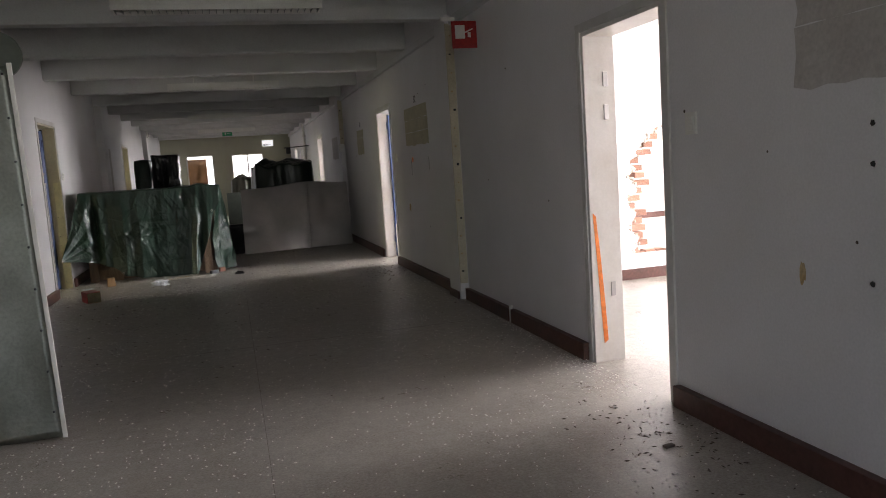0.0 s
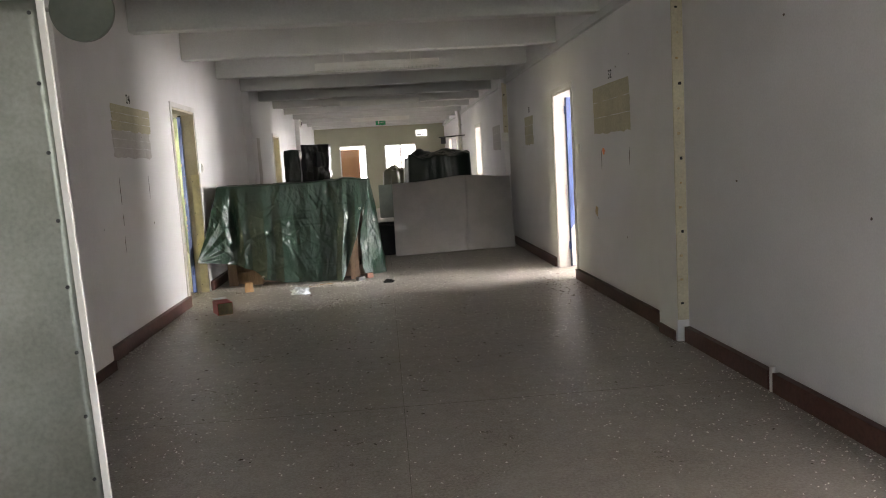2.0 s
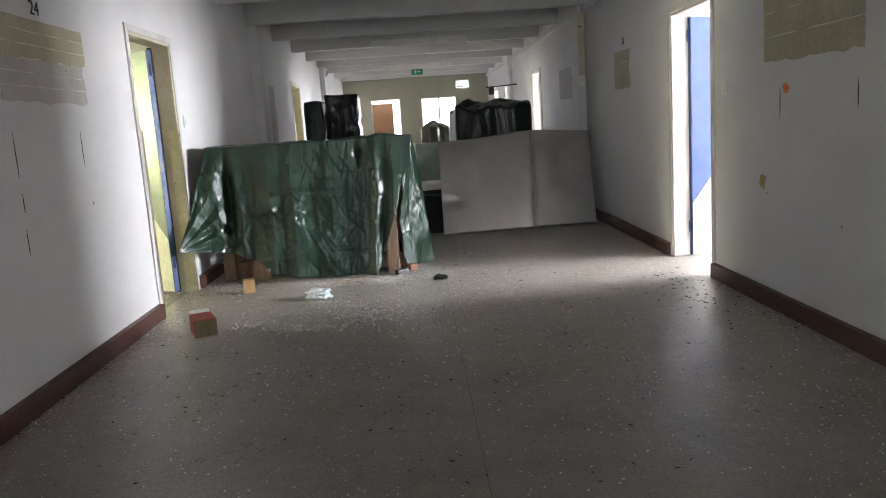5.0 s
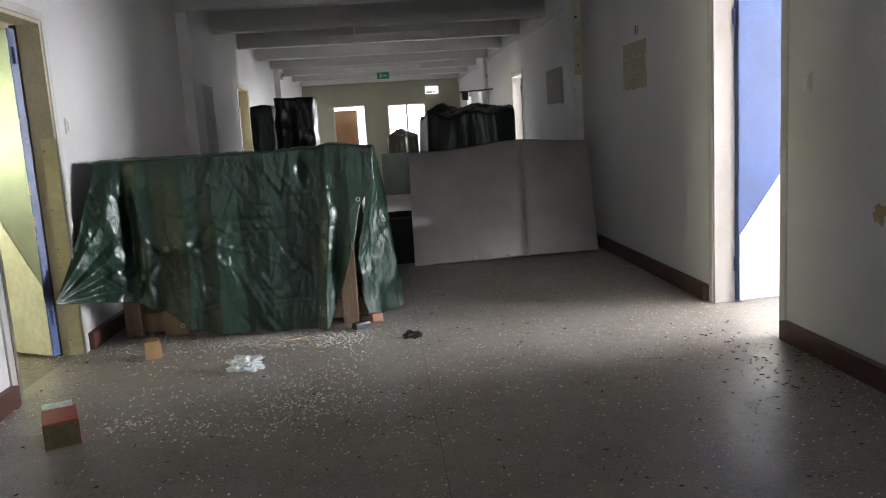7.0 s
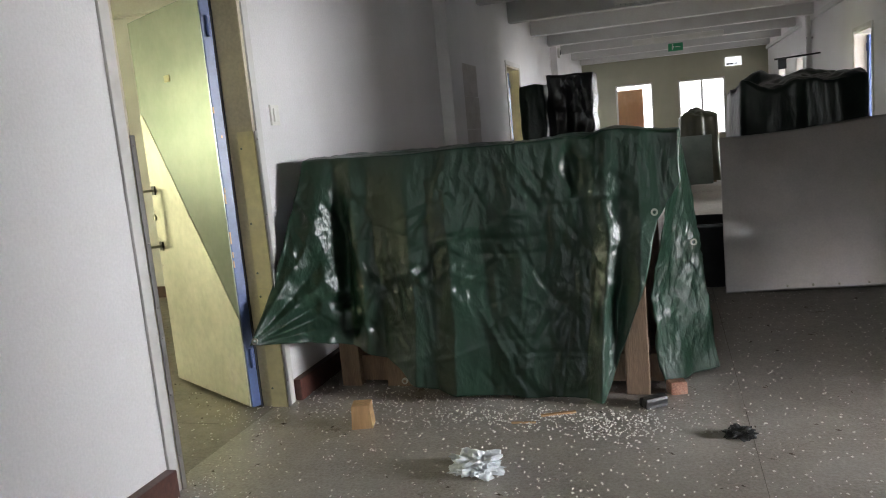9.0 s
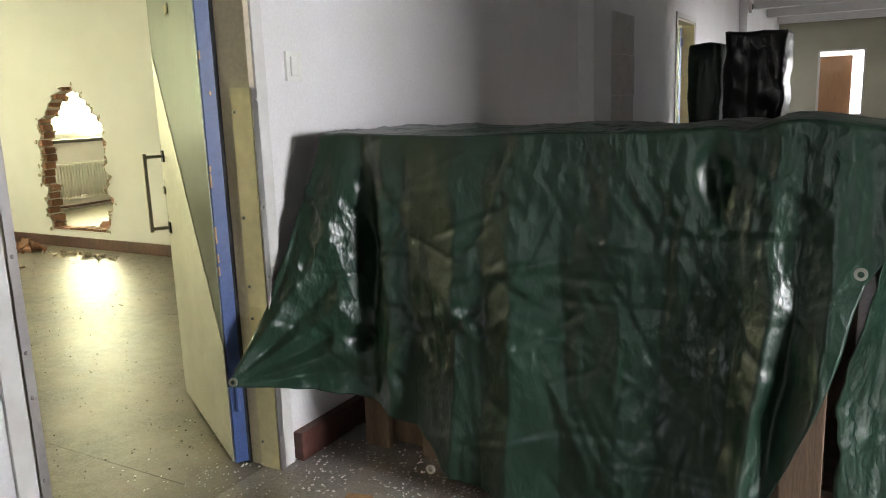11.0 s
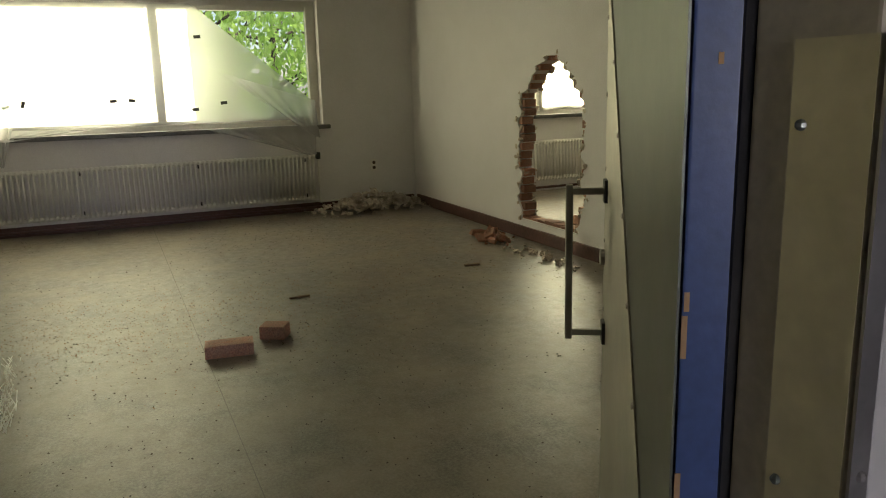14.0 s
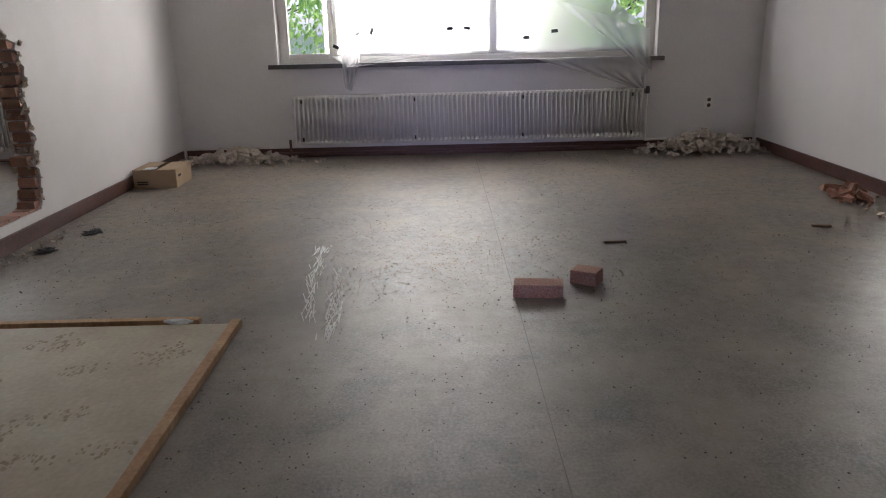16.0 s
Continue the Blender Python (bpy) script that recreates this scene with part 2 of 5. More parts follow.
OLIVE_TARP = tarpaulin("olive_tarpaulin", (0.055, 0.055, 0.03), 9.0, 1.2, 0.35)
BLACK_FILM = tarpaulin("black_plastic_film", (0.012, 0.013, 0.014), 15.0, 1.6, 0.22)
BLACK = surface("black_plastic", (0.015, 0.015, 0.017), (0.03, 0.03, 0.03), rough=0.4, big=4, fine=60, bump=0.05)
WHITE_ENAMEL = surface("white_enamel", (0.78, 0.77, 0.74), (0.66, 0.64, 0.58), rough=0.35, big=4, fine=80, bump=0.03, grain=0.03)
WHITE_PLASTIC = surface("white_plastic", (0.8, 0.79, 0.76), (0.72, 0.7, 0.64), rough=0.35, big=9, fine=80, bump=0.0, grain=0.02)
SILL = surface("dark_stone_sill", (0.07, 0.068, 0.065), (0.12, 0.115, 0.11), rough=0.4, big=9, fine=80, bump=0.1, grain=0.2)
CARD = surface("brown_cardboard", (0.42, 0.3, 0.19), (0.34, 0.24, 0.15), rough=0.85, big=4, fine=80, bump=0.05, grain=0.05)
BOARD = surface("dusty_cream_board", (0.52, 0.475, 0.36), (0.4, 0.34, 0.24), rough=0.5, big=3.5, fine=45, bump=0.05, grain=0.06, mix=0.4)
PATCH = surface("yellowed_glue_patch", (0.52, 0.47, 0.31), (0.42, 0.38, 0.26), rough=0.7, big=5, fine=60, bump=0.2, grain=0.08)
PATCH_GREY = surface("sanded_filler_patch", (0.56, 0.53, 0.5), (0.47, 0.43, 0.4), rough=0.8, big=6, fine=60, bump=0.15, grain=0.06)
INK = surface("black_ink", (0.03, 0.03, 0.03), rough=0.8, bump=0)
RUST = surface("rust_stain", (0.46, 0.3, 0.13), (0.56, 0.46, 0.32), rough=0.9, big=20, fine=90, bump=0.1)
ORANGE = surface("orange_spray_paint", (0.85, 0.2, 0.03), (0.9, 0.28, 0.06), rough=0.5, big=8, bump=0.02)
RED = surface("red_plastic", (0.36, 0.018, 0.016), (0.28, 0.015, 0.013), rough=0.35, big=8, bump=0.02)
GREEN_SIGN = surface("green_exit_sign", (0.02, 0.3, 0.13), (0.02, 0.26, 0.11), rough=0.35, bump=0, grain=0.02)
END_PAINT = surface("olive_wall_paint", (0.44, 0.43, 0.32), (0.36, 0.35, 0.26), rough=0.6, big=0.9, fine=90, grain=0.03, bump=0.08, mix=0.3)
PELLET = surface("white_pellets", (0.86, 0.84, 0.8), (0.74, 0.71, 0.66), rough=0.5, big=30, bump=0.0)
DIRT = surface("dark_grit", (0.07, 0.055, 0.045), (0.12, 0.09, 0.07), rough=0.9, big=30, bump=0.0)
TISSUE = surface("white_tissue", (0.8, 0.82, 0.82), (0.7, 0.73, 0.75), rough=0.7, big=15, bump=0.1)
FILM = plastic_film("clear_plastic_sheet")
BROWN_PANEL = surface("brown_door_panel", (0.45, 0.24, 0.13), (0.38, 0.2, 0.11), rough=0.5, big=3, bump=0.05, stretch=(1, 1, 0.2))
LEAF = surface("leaves", (0.1, 0.17, 0.03), (0.16, 0.22, 0.05), rough=0.5, big=1.2, fine=9, grain=0.25, bump=0)
lt = LEAF.node_tree
through_leaf, leaf_mix = lt.nodes.new("ShaderNodeBsdfTranslucent"), lt.nodes.new("ShaderNodeAddShader")
through_leaf.inputs[0].default_value = (0.32, 0.46, 0.1, 1)
lt.links.new(lt.nodes["Principled BSDF"].outputs[0], leaf_mix.inputs[0])
lt.links.new(through_leaf.outputs[0], leaf_mix.inputs[1])
lt.links.new(leaf_mix.outputs[0], lt.nodes["Material Output"].inputs["Surface"])
OLD_STEEL = surface("tarnished_sheet", (0.3, 0.31, 0.28), (0.2, 0.21, 0.18), rough=0.3, rough2=0.48, metal=0.85, big=2.2, fine=60, bump=0.08, grain=0.08)
BARK = surface("bark", (0.12, 0.09, 0.065), (0.07, 0.05, 0.04), rough=0.9, big=6, fine=30, bump=0.5)
GRASS = surface("grass", (0.07, 0.12, 0.03), (0.11, 0.13, 0.05), rough=0.9, big=0.6, fine=9, bump=0.3)
GLASS, gnt, gp = principled("window_glass")
gp.inputs["Transmission Weight"].default_value, gp.inputs["Roughness"].default_value, gp.inputs["IOR"].default_value = 1.0, 0.0, 1.45

# ---- building helpers ----
WORLD_OF = {}


def thing(name, at, label, category, group="", kind=""):
    """An Empty at a thing's base; its parts are modelled where they stand."""
    ob = new(name)
    ob.empty_display_size = 0.1
    ob.location = at
    WORLD_OF[ob] = Matrix.Translation(at)
    return tagged(ob, label, category, group, kind)


def part(name, bm, material, parent=None, label="", smooth=False):
    me = bpy.data.meshes.new(name)
    bmesh.ops.recalc_face_normals(bm, faces=bm.faces)
    if smooth:
        for f in bm.faces:
            f.smooth = True
    bm.to_mesh(me)
    bm.free()
    me.materials.append(material)
    ob = new(name, me)
    if parent:
        ob.parent = parent
        if parent in WORLD_OF:
            ob.matrix_parent_inverse = WORLD_OF[parent].inverted()
    return tagged(ob, label)


def single(name, bm, material, label, category, group="", kind="", smooth=False):
    return tagged(part(name, bm, material, None, "", smooth), label, category, group, kind)


def box(bm, x0, x1, y0, y1, z0, z1, m=None, bevel=0.0):
    vs = bmesh.ops.create_cube(bm, size=1, matrix=Matrix.Translation(((x0 + x1) / 2, (y0 + y1) / 2, (z0 + z1) / 2)) @ Matrix.Diagonal((x1 - x0, y1 - y0, z1 - z0, 1)))["verts"]
    if bevel:
        es = list({e for v in vs for e in v.link_edges})
        out = bmesh.ops.bevel(bm, geom=es, offset=bevel, segments=2, affect="EDGES", profile=0.7)
        vs = list({v for f in out["faces"] for v in f.verts} | {v for v in vs if v.is_valid})
    if m is not None:
        bmesh.ops.transform(bm, matrix=m, verts=vs)
    return vs


def boxed(*args, m=None, bevel=0.0):
    bm = bmesh.new()
    box(bm, *args, m=m, bevel=bevel)
    return bm


def rod(bm, a, b, r, seg=10, r2=None):
    a, b = Vector(a), Vector(b)
    d = b - a
    m = Matrix.Translation((a + b) / 2) @ d.to_track_quat("Z", "Y").to_matrix().to_4x4()
    bmesh.ops.create_cone(bm, cap_ends=True, segments=seg, radius1=r, radius2=r if r2 is None else r2, depth=d.length, matrix=m)
    return bm


def sheet(bm, f, nu, nv):
    """A grid of faces through f(u, v), u and v from 0 to 1."""
    g = [[bm.verts.new(f(i / nu, j / nv)) for j in range(nv + 1)] for i in range(nu + 1)]
    for i in range(nu):
        for j in range(nv):
            bm.faces.new((g[i][j], g[i + 1][j], g[i + 1][j + 1], g[i][j + 1]))
    return g


def thicken(ob, t, offset=0.0):
    s = ob.modifiers.new("thickness", "SOLIDIFY")
    s.thickness, s.offset = t, offset
    return ob


def slab(axis, at, thick, outer, holes=()):
    """An upright plate in the plane axis = at, thick to its plus side, cut by holes. Points are (along, up)."""
    bm = bmesh.new()
    put = (lambda a, z: (at, a, z)) if axis == "x" else (lambda a, z: (a, at, z))
    edges = []
    for loop in (outer, *holes):
        vs = [bm.verts.new(put(*p)) for p in loop]
        edges += [bm.edges.new((vs[i - 1], vs[i])) for i in range(len(vs))]
    bmesh.ops.triangle_fill(bm, edges=edges, use_beauty=True)
    out = bmesh.ops.extrude_face_region(bm, geom=list(bm.faces))
    d = Vector((thick, 0, 0)) if axis == "x" else Vector((0, thick, 0))
    bmesh.ops.translate(bm, vec=d, verts=[g for g in out["geom"] if isinstance(g, bmesh.types.BMVert)])
    return bm


def with_doors(a0, a1, top, doors):
    """The outline of a wall from a0 to a1 with door openings (from, to, height) cut up from the floor."""
    pts = [(a0, 0)]
    for d0, d1, h in sorted(doors):
        pts += [(d0, 0), (d0, h), (d1, h), (d1, 0)]
    return pts + [(a1, 0), (a1, top), (a0, top)]


def rect(a0, a1, z0, z1):
    return [(a0, z0), (a1, z0), (a1, z1), (a0, z1)]


def torn(rng, left, right, z0, z1, course=0.077):
    """The ragged outline of a hole knocked through a brick wall: narrower towards the top, stepped by courses. Also its courses."""
    n = int((z1 - z0) / course)
    mid, half = (left + right) / 2, (right - left) / 2
    ls, rs, rows = [], [], []
    for i in range(n + 1):
        k = i / n
        w = half * (1 - max(0.0, (k - 0.62) / 0.38) ** 2.2 * 0.85) * (0.9 + 0.1 * min(1, k * 4))
        a, b = mid - w + rng.uniform(-0.045, 0.045), mid + w + rng.uniform(-0.045, 0.045)
        z = z0 + i * course
        rows.append((z, a, b))
        ls += [(a, z + 0.004), (a + rng.uniform(-0.03, 0.02), z + course * 0.55)]
        rs += [(b, z + 0.004), (b + rng.uniform(-0.02, 0.03), z + course * 0.55)]
    return [*rs, *reversed(ls)], rows

# ---- the large structure ----
XL, XR, YB, YE, TOP = -1.355, 2.91, -4.0, 27.2, 3.0
WL, WR = 0.13, 0.2                                  # wall thickness
LDOORS = [(10.188, 11.13, 2.12), (17.55, 18.45, 2.12)]
RDOORS = [(3.60, 4.50, 2.05), (10.22, 11.13, 2.11), (17.9, 18.8, 2.11), (22.3, 23.2, 2.11), (24.6, 25.5, 2.11)]
ROOM_Y = [(1.4, 7.56), (7.71, 13.91), (14.06, 20.2), (20.35, 27.2)]
rng = random.Random(7)


def structure(name, bm, material, label, category="wall"):
    return single(name, bm, material, label, category, kind="structure")


floor = structure("floor", boxed(-1.42, 9.9, YB - 0.3, 29.4, -0.25, 0), FLOOR, "worn grey-brown linoleum floor, dusty and scuffed", "floor")
structure("floor_room", boxed(-9.9, -1.42, YB - 0.3, 29.4, -0.25, 0), FLOOR_ROOM, "dusty grey linoleum floor with dirt and scuffs", "floor")
ceiling = structure("ceiling", boxed(-9.9, 9.9, YB - 0.3, 29.4, TOP, TOP + 0.2), CEILING, "off-white painted concrete ceiling slab", "ceiling")
wall_west = structure("wall_west", slab("x", XL - WL, WL, with_doors(YB, YE, TOP, LDOORS)), PLASTER, "white painted corridor wall with scuffs and open doorways")
wall_east = structure("wall_east", slab("x", XR, WR, with_doors(YB, YE, TOP, RDOORS)), PLASTER, "white painted corridor wall with scuffs and open doorways")
END_HOLES = [rect(-0.57, 0.31, 0.75, 2.11), rect(0.90, 1.96, 0.75, 2.08)]
wall_north = structure("wall_north", slab("y", YE, 0.2, [(-9.9, 0), (9.9, 0), (9.9, TOP), (-9.9, TOP)], END_HOLES), END_PAINT, "olive-beige corridor end wall with two glazed openings")
structure("wall_south", slab("y", YB - 0.2, 0.2, [(-9.9, 0), (9.9, 0), (9.9, TOP), (-9.9, TOP)], [rect(-0.5, 2.05, 0.85, 2.55)]), PLASTER, "plain painted end wall with a wide window opening")
structure("wall_back", slab("y", 29.2, 0.2, [(-9.9, 0), (9.9, 0), (9.9, TOP), (-9.9, TOP)]), PLASTER, "plain white wall beyond the corridor end")

# outer walls with their window openings
WIN = (8.80, 12.80, 0.985, 2.34)
SHIFT = [-6.35, 0.0, 6.35, 12.6]
west_holes = [rect(WIN[0] + s, WIN[1] + s, WIN[2], WIN[3]) for s in SHIFT]
structure("wall_window_side", slab("x", -9.75, 0.30, rect(YB, 29.2, 0, TOP), west_holes), PLASTER, "off-white outer wall with wide windows and damp marks")
structure("wall_far_east", slab("x", 9.5, 0.30, rect(YB, 29.2, 0, TOP), [rect(c - 2.1, c + 2.1, 0.95, 2.45) for c in (5.0, 10.3, 17.0, 23.3)]), PLASTER, "white outer wall with wide windows")

# partitions between the rooms
hole_n, rows_n = torn(rng, -6.90, -5.88, 0.17, 1.58)
hole_s, rows_s = torn(rng, -6.42, -5.30, 0.17, 1.62)
hole_e, rows_e = torn(rng, 4.72, 5.75, 0.26, 1.60)
hole_e2, rows_e2 = torn(rng, 6.0, 7.0, 0.3, 1.6)
wall_room_north = structure("wall_room_north", slab("y", 13.91, 0.15, rect(-9.45, XL - WL, 0, TOP), [hole_n]), PLASTER, "cream-white partition wall with a hole knocked through brick")
wall_room_south = structure("wall_room_south", slab("y", 7.56, 0.15, rect(-9.45, XL - WL, 0, TOP), [hole_s]), PLASTER, "white partition wall with a hole knocked through brick")
wall_bright = structure("wall_bright_room", slab("y", 7.15, 0.15, rect(XR + WR, 9.5, 0, TOP), [hole_e]), PLASTER, "white partition wall with a hole knocked through red brick")
wall_bright_2 = structure("wall_bright_room_2", slab("y", 13.4, 0.15, rect(XR + WR, 9.5, 0, TOP), [hole_e2]), PLASTER, "white partition wall with a broken-out hole")
for y in (1.25, 20.2):
    structure("wall_partition", slab("y", y, 0.15, rect(-9.45, XL - WL, 0, TOP)), PLASTER, "plain white partition wall")
for y in (-0.2, 20.0):
    structure("wall_partition", slab("y", y, 0.15, rect(XR + WR, 9.5, 0, TOP)), PLASTER, "plain white partition wall")

# beams across the corridor, piers, and a ledge along each wall
bm = bmesh.new()
for k in range(-6, 12):
    y = 7.25 + 1.775 * k
    box(bm, XL + 0.003, XR - 0.003, y, y + 0.17, 2.672, TOP - 0.002, bevel=0.02)
structure("ceiling_beams", bm, CEILING, "off-white concrete beams across the corridor ceiling", "beam")
for y in (7.15, 14.45, 21.75):
    structure("pier_west", boxed(XL - 0.05, XL + 0.115, y, y + 0.42, 0, 2.68, bevel=0.012), PLASTER, "white plastered wall pier", "pier")
    structure("pier_east", boxed(XR - 0.085, XR + 0.05, y - 0.03, y + 0.33, 0, 2.68, bevel=0.008), PLASTER, "white plastered wall pier", "pier")
structure("conduit_ledge", boxed(XR - 0.045, XR + 0.01, YB, YE, 2.585, 2.66, bevel=0.008), CEILING, "white painted cable trunking along the wall", "trim")
for y in (7.115, 14.415):
    t = thing("cable_strip", (XR - 0.06, y, 0), "cream board strip with screw holes and rust, on the pier", "trim")
    low = 0.16 if y < 10 else 1.78
    part("strip", boxed(XR - 0.085, XR - 0.008, y - 0.012, y + 0.003, low, 2.6, bevel=0.003), JAMB, t)
    for i in range(14):
        z = low + 0.12 + i * 0.17
        if z < 2.5:
            bm = bmesh.new()
            rod(bm, (XR - 0.047 + rng.uniform(-0.02, 0.02), y - 0.017, z), (XR - 0.047, y - 0.009, z), rng.uniform(0.006, 0.011), 8)
            part("hole", bm, RUST if i % 3 else INK, t)
    if y > 10:
        part("junction_box", boxed(XR - 0.125, XR - 0.02, y - 0.035, y, 1.66, 1.8, bevel=0.006), WHITE_PLASTIC, t)


def skirting(name, pieces):
    bm = bmesh.new()
    for b in pieces:
        box(bm, *b, bevel=0.006)
    return structure(name, bm, SKIRT, "worn reddish-brown painted wooden skirting board", "baseboard")


S = 0.045
skirting("baseboard", [(XL, XL + S, YB, 7.12, 0, 0.112), (XL, XL + S, 7.60, 10.14, 0, 0.112), (XL, XL + S, 11.19, 14.42, 0, 0.112), (XL, XL + S, 14.9, 17.48, 0, 0.112), (XL, XL + S, 18.52, YE, 0, 0.112)])
skirting("baseboard", [(XR - S, XR, YB, 3.54, 0, 0.112), (XR - S, XR, 4.56, 5.88, 0, 0.112), (XR - S, XR, 5.93, 7.1, 0, 0.112), (XR - S, XR, 7.5, 10.17, 0, 0.112), (XR - S, XR, 11.2, 14.4, 0, 0.112), (XR - S, XR, 14.8, 17.85, 0, 0.112), (XR - S, XR, 18.87, 22.2, 0, 0.112)])
skirting("baseboard", [(XR - 0.103, XR - 0.086, 7.15, 7.45, 0.0, 0.075), (XL + 0.117, XL + 0.137, 7.16, 7.56, 0.0, 0.075)])
skirting("baseboard", [(-9.35, XL - WL, 13.885, 13.908, 0, 0.11)])
skirting("baseboard", [(-9.35, XL - WL, 7.712, 7.735, 0, 0.11)])
skirting("baseboard", [(-9.448, -9.425, 7.74, 13.88, 0, 0.10)])
skirting("baseboard", [(XR + WR, 9.4, 7.125, 7.148, 0, 0.11), (XR + WR, 9.4, 13.37, 13.398, 0, 0.11)])
bm = bmesh.new()
rod(bm, (XR - 0.03, 5.905, 0), (XR - 0.03, 5.905, 0.14), 0.016, 10)
single("pipe_stub", bm, WHITE_ENAMEL, "short grey pipe stub at a gap in the skirting", "pipe")


def door_frame(name, x0, x1, d0, d1, h, mat, label, face):
    """Lining of a doorway through a wall from x0 to x1, with a narrow architrave on the corridor face."""
    t = thing(name, ((x0 + x1) / 2, (d0 + d1) / 2, 0), label, "door frame", kind="structure")
    w = 0.028
    part("jamb", boxed(x0 - 0.004, x1 + 0.004, d0, d0 + w, 0, h, bevel=0.004), mat, t)
    part("jamb", boxed(x0 - 0.004, x1 + 0.004, d1 - w, d1, 0, h, bevel=0.004), mat, t)
    part("head", boxed(x0 - 0.004, x1 + 0.004, d0 + w, d1 - w, h - w, h, bevel=0.004), mat, t)
    a, b = sorted((face, face + (0.014 if face < 0 else -0.014)))
    part("architrave", boxed(a, b, d0 - 0.05, d0 + 0.004, 0, h + 0.05, bevel=0.005), TRIM, t)
    part("architrave", boxed(a, b, d1 - 0.004, d1 + 0.05, 0, h + 0.05, bevel=0.005), TRIM, t)
    part("architrave", boxed(a, b, d0 + 0.004, d1 - 0.004, h - 0.004, h + 0.05, bevel=0.005), TRIM, t)
    return t


frame_l = [door_frame("door_frame_west", XL - WL, XL, a, b, h, JAMB, "cream painted door frame with chipped grey architrave", XL) for a, b, h in LDOORS]
frame_r = [door_frame("door_frame_east", XR, XR + WR, a, b, h, JAMB_WHITE, "white painted door frame with chipped grey architrave", XR) for a, b, h in RDOORS]

# ---- room windows, radiators, films ----


def room_window(s):
    y0, y1, z0, z1 = WIN[0] + s, WIN[1] + s, WIN[2], WIN[3]
    t = thing("window_%d" % (1 + SHIFT.index(s)), (-9.6, (y0 + y1) / 2, z0), "wide white-painted timber window with three panes", "window", kind="structure")
    x0, x1 = -9.66, -9.58
    bm = bmesh.new()
    for b in ((y0, y0 + 0.06, z0, z1), (y1 - 0.06, y1, z0, z1), (y0 + 0.06, y1 - 0.06, z1 - 0.06, z1), (y0 + 0.06, y1 - 0.06, z0, z0 + 0.05)):
        box(bm, x0, x1, *b, bevel=0.006)
    part("window_frame", bm, WHITE_ENAMEL, t)
    cuts = [y0 + 0.06, y0 + 0.58, y0 + 2.28, y1 - 0.06]
    for i in range(3):
        a, b = cuts[i], cuts[i + 1]
        bm = bmesh.new()
        e = 0.05
        for q in ((a, a + e, z0 + 0.05, z1 - 0.06), (b - e, b, z0 + 0.05, z1 - 0.06), (a + e, b - e, z1 - 0.06 - e, z1 - 0.06), (a + e, b - e, z0 + 0.05, z0 + 0.05 + e)):
            box(bm, -9.645, -9.555, q[0] + 0.002, q[1] - 0.002, q[2] + 0.001, q[3] - 0.001, bevel=0.008)
        sash = part("sash", bm, WHITE_ENAMEL, t)
        pane = part("pane", boxed(-9.602, -9.598, a + e - 0.01, b - e + 0.01, z0 + 0.09, z1 - 0.1), GLASS, sash)
        pane.visible_shadow = False
    part("window_sill", boxed(-9.60, -9.36, y0 - 0.09, y1 + 0.06, z0 - 0.045, z0, bevel=0.006), SILL, t, "dark stone window sill")
    return t


def radiator(s):
    y0, y1 = 8.93 + s, 12.66 + s
    t = thing("radiator", (-9.38, (y0 + y1) / 2, 0.14), "long cream-white column radiator below the window", "radiator", group="room radiators")
    n = 78
    step = (y1 - y0) / n
    for z in (0.165, 0.635):
        bm = bmesh.new()
        rings = []
        for i in range(2 * n + 1):
            r = 0.029 if i % 2 else 0.022
            y = y0 + i * step / 2
            rings.append([bm.verts.new((-9.385 + 1.25 * r * math.cos(a * math.pi / 4), y, z + r * math.sin(a * math.pi / 4))) for a in range(8)])
        for p, q in zip(rings, rings[1:]):
            for a in range(8):
                bm.faces.new((p[a - 1], p[a], q[a], q[a - 1]))
        bm.faces.new(rings[0])
        bm.faces.new(rings[-1])
        part("header", bm, WHITE_ENAMEL, t)
    me = None
    for i in range(n):
        y = y0 + (i + 0.5) * step
        if me is None:
            bm = bmesh.new()
            rod(bm, (-9.36, 0, 0.165), (-9.36, 0, 0.635), 0.0105, 6)
            rod(bm, (-9.415, 0, 0.165), (-9.415, 0, 0.635), 0.0105, 6)
            ob = part("column", bm, WHITE_ENAMEL, t, smooth=True)
            me = ob.data
        else:
            ob = new("column", me)
            ob.parent, ob.matrix_parent_inverse = t, WORLD_OF[t].inverted()
        ob.location = (0, y, 0)
    for y in (y0 + 0.1, y0 + 1.3, y0 + 2.45, y1 - 0.12):
        for z in (0.2, 0.6):
            part("bracket", boxed(-9.375, -9.345, y - 0.008, y + 0.008, z - 0.02, z + 0.02, bevel=0.003), BLACK, t)
    part("valve", boxed(-9.41, -9.35, y1 + 0.01, y1 + 0.06, 0.6, 0.68, bevel=0.015), BLACK, t)
    bm = bmesh.new()
    rod(bm, (-9.38, y1 + 0.035, 0.6), (-9.38, y1 + 0.035, 0.11), 0.011)
    rod(bm, (-9.38, y1 + 0.035, 0.11), (-9.41, min(y1 + 1.1, 13.8 + s), 0.125), 0.011)
    part("feed_pipe", bm, WHITE_ENAMEL, t)
    bm = bmesh.new()
    rod(bm, (-9.38, y0 - 0.05, 0.2), (-9.38, y0 - 0.05, 0.05), 0.014)
    rod(bm, (-9.38, y0 - 0.7, 0.05), (-9.38, y1 + 0.6, 0.05), 0.016)
    part("return_pipe", bm, SKIRT, t)
    return t


for s in SHIFT:
    room_window(s)
for s in SHIFT[:3]:
    radiator(s)


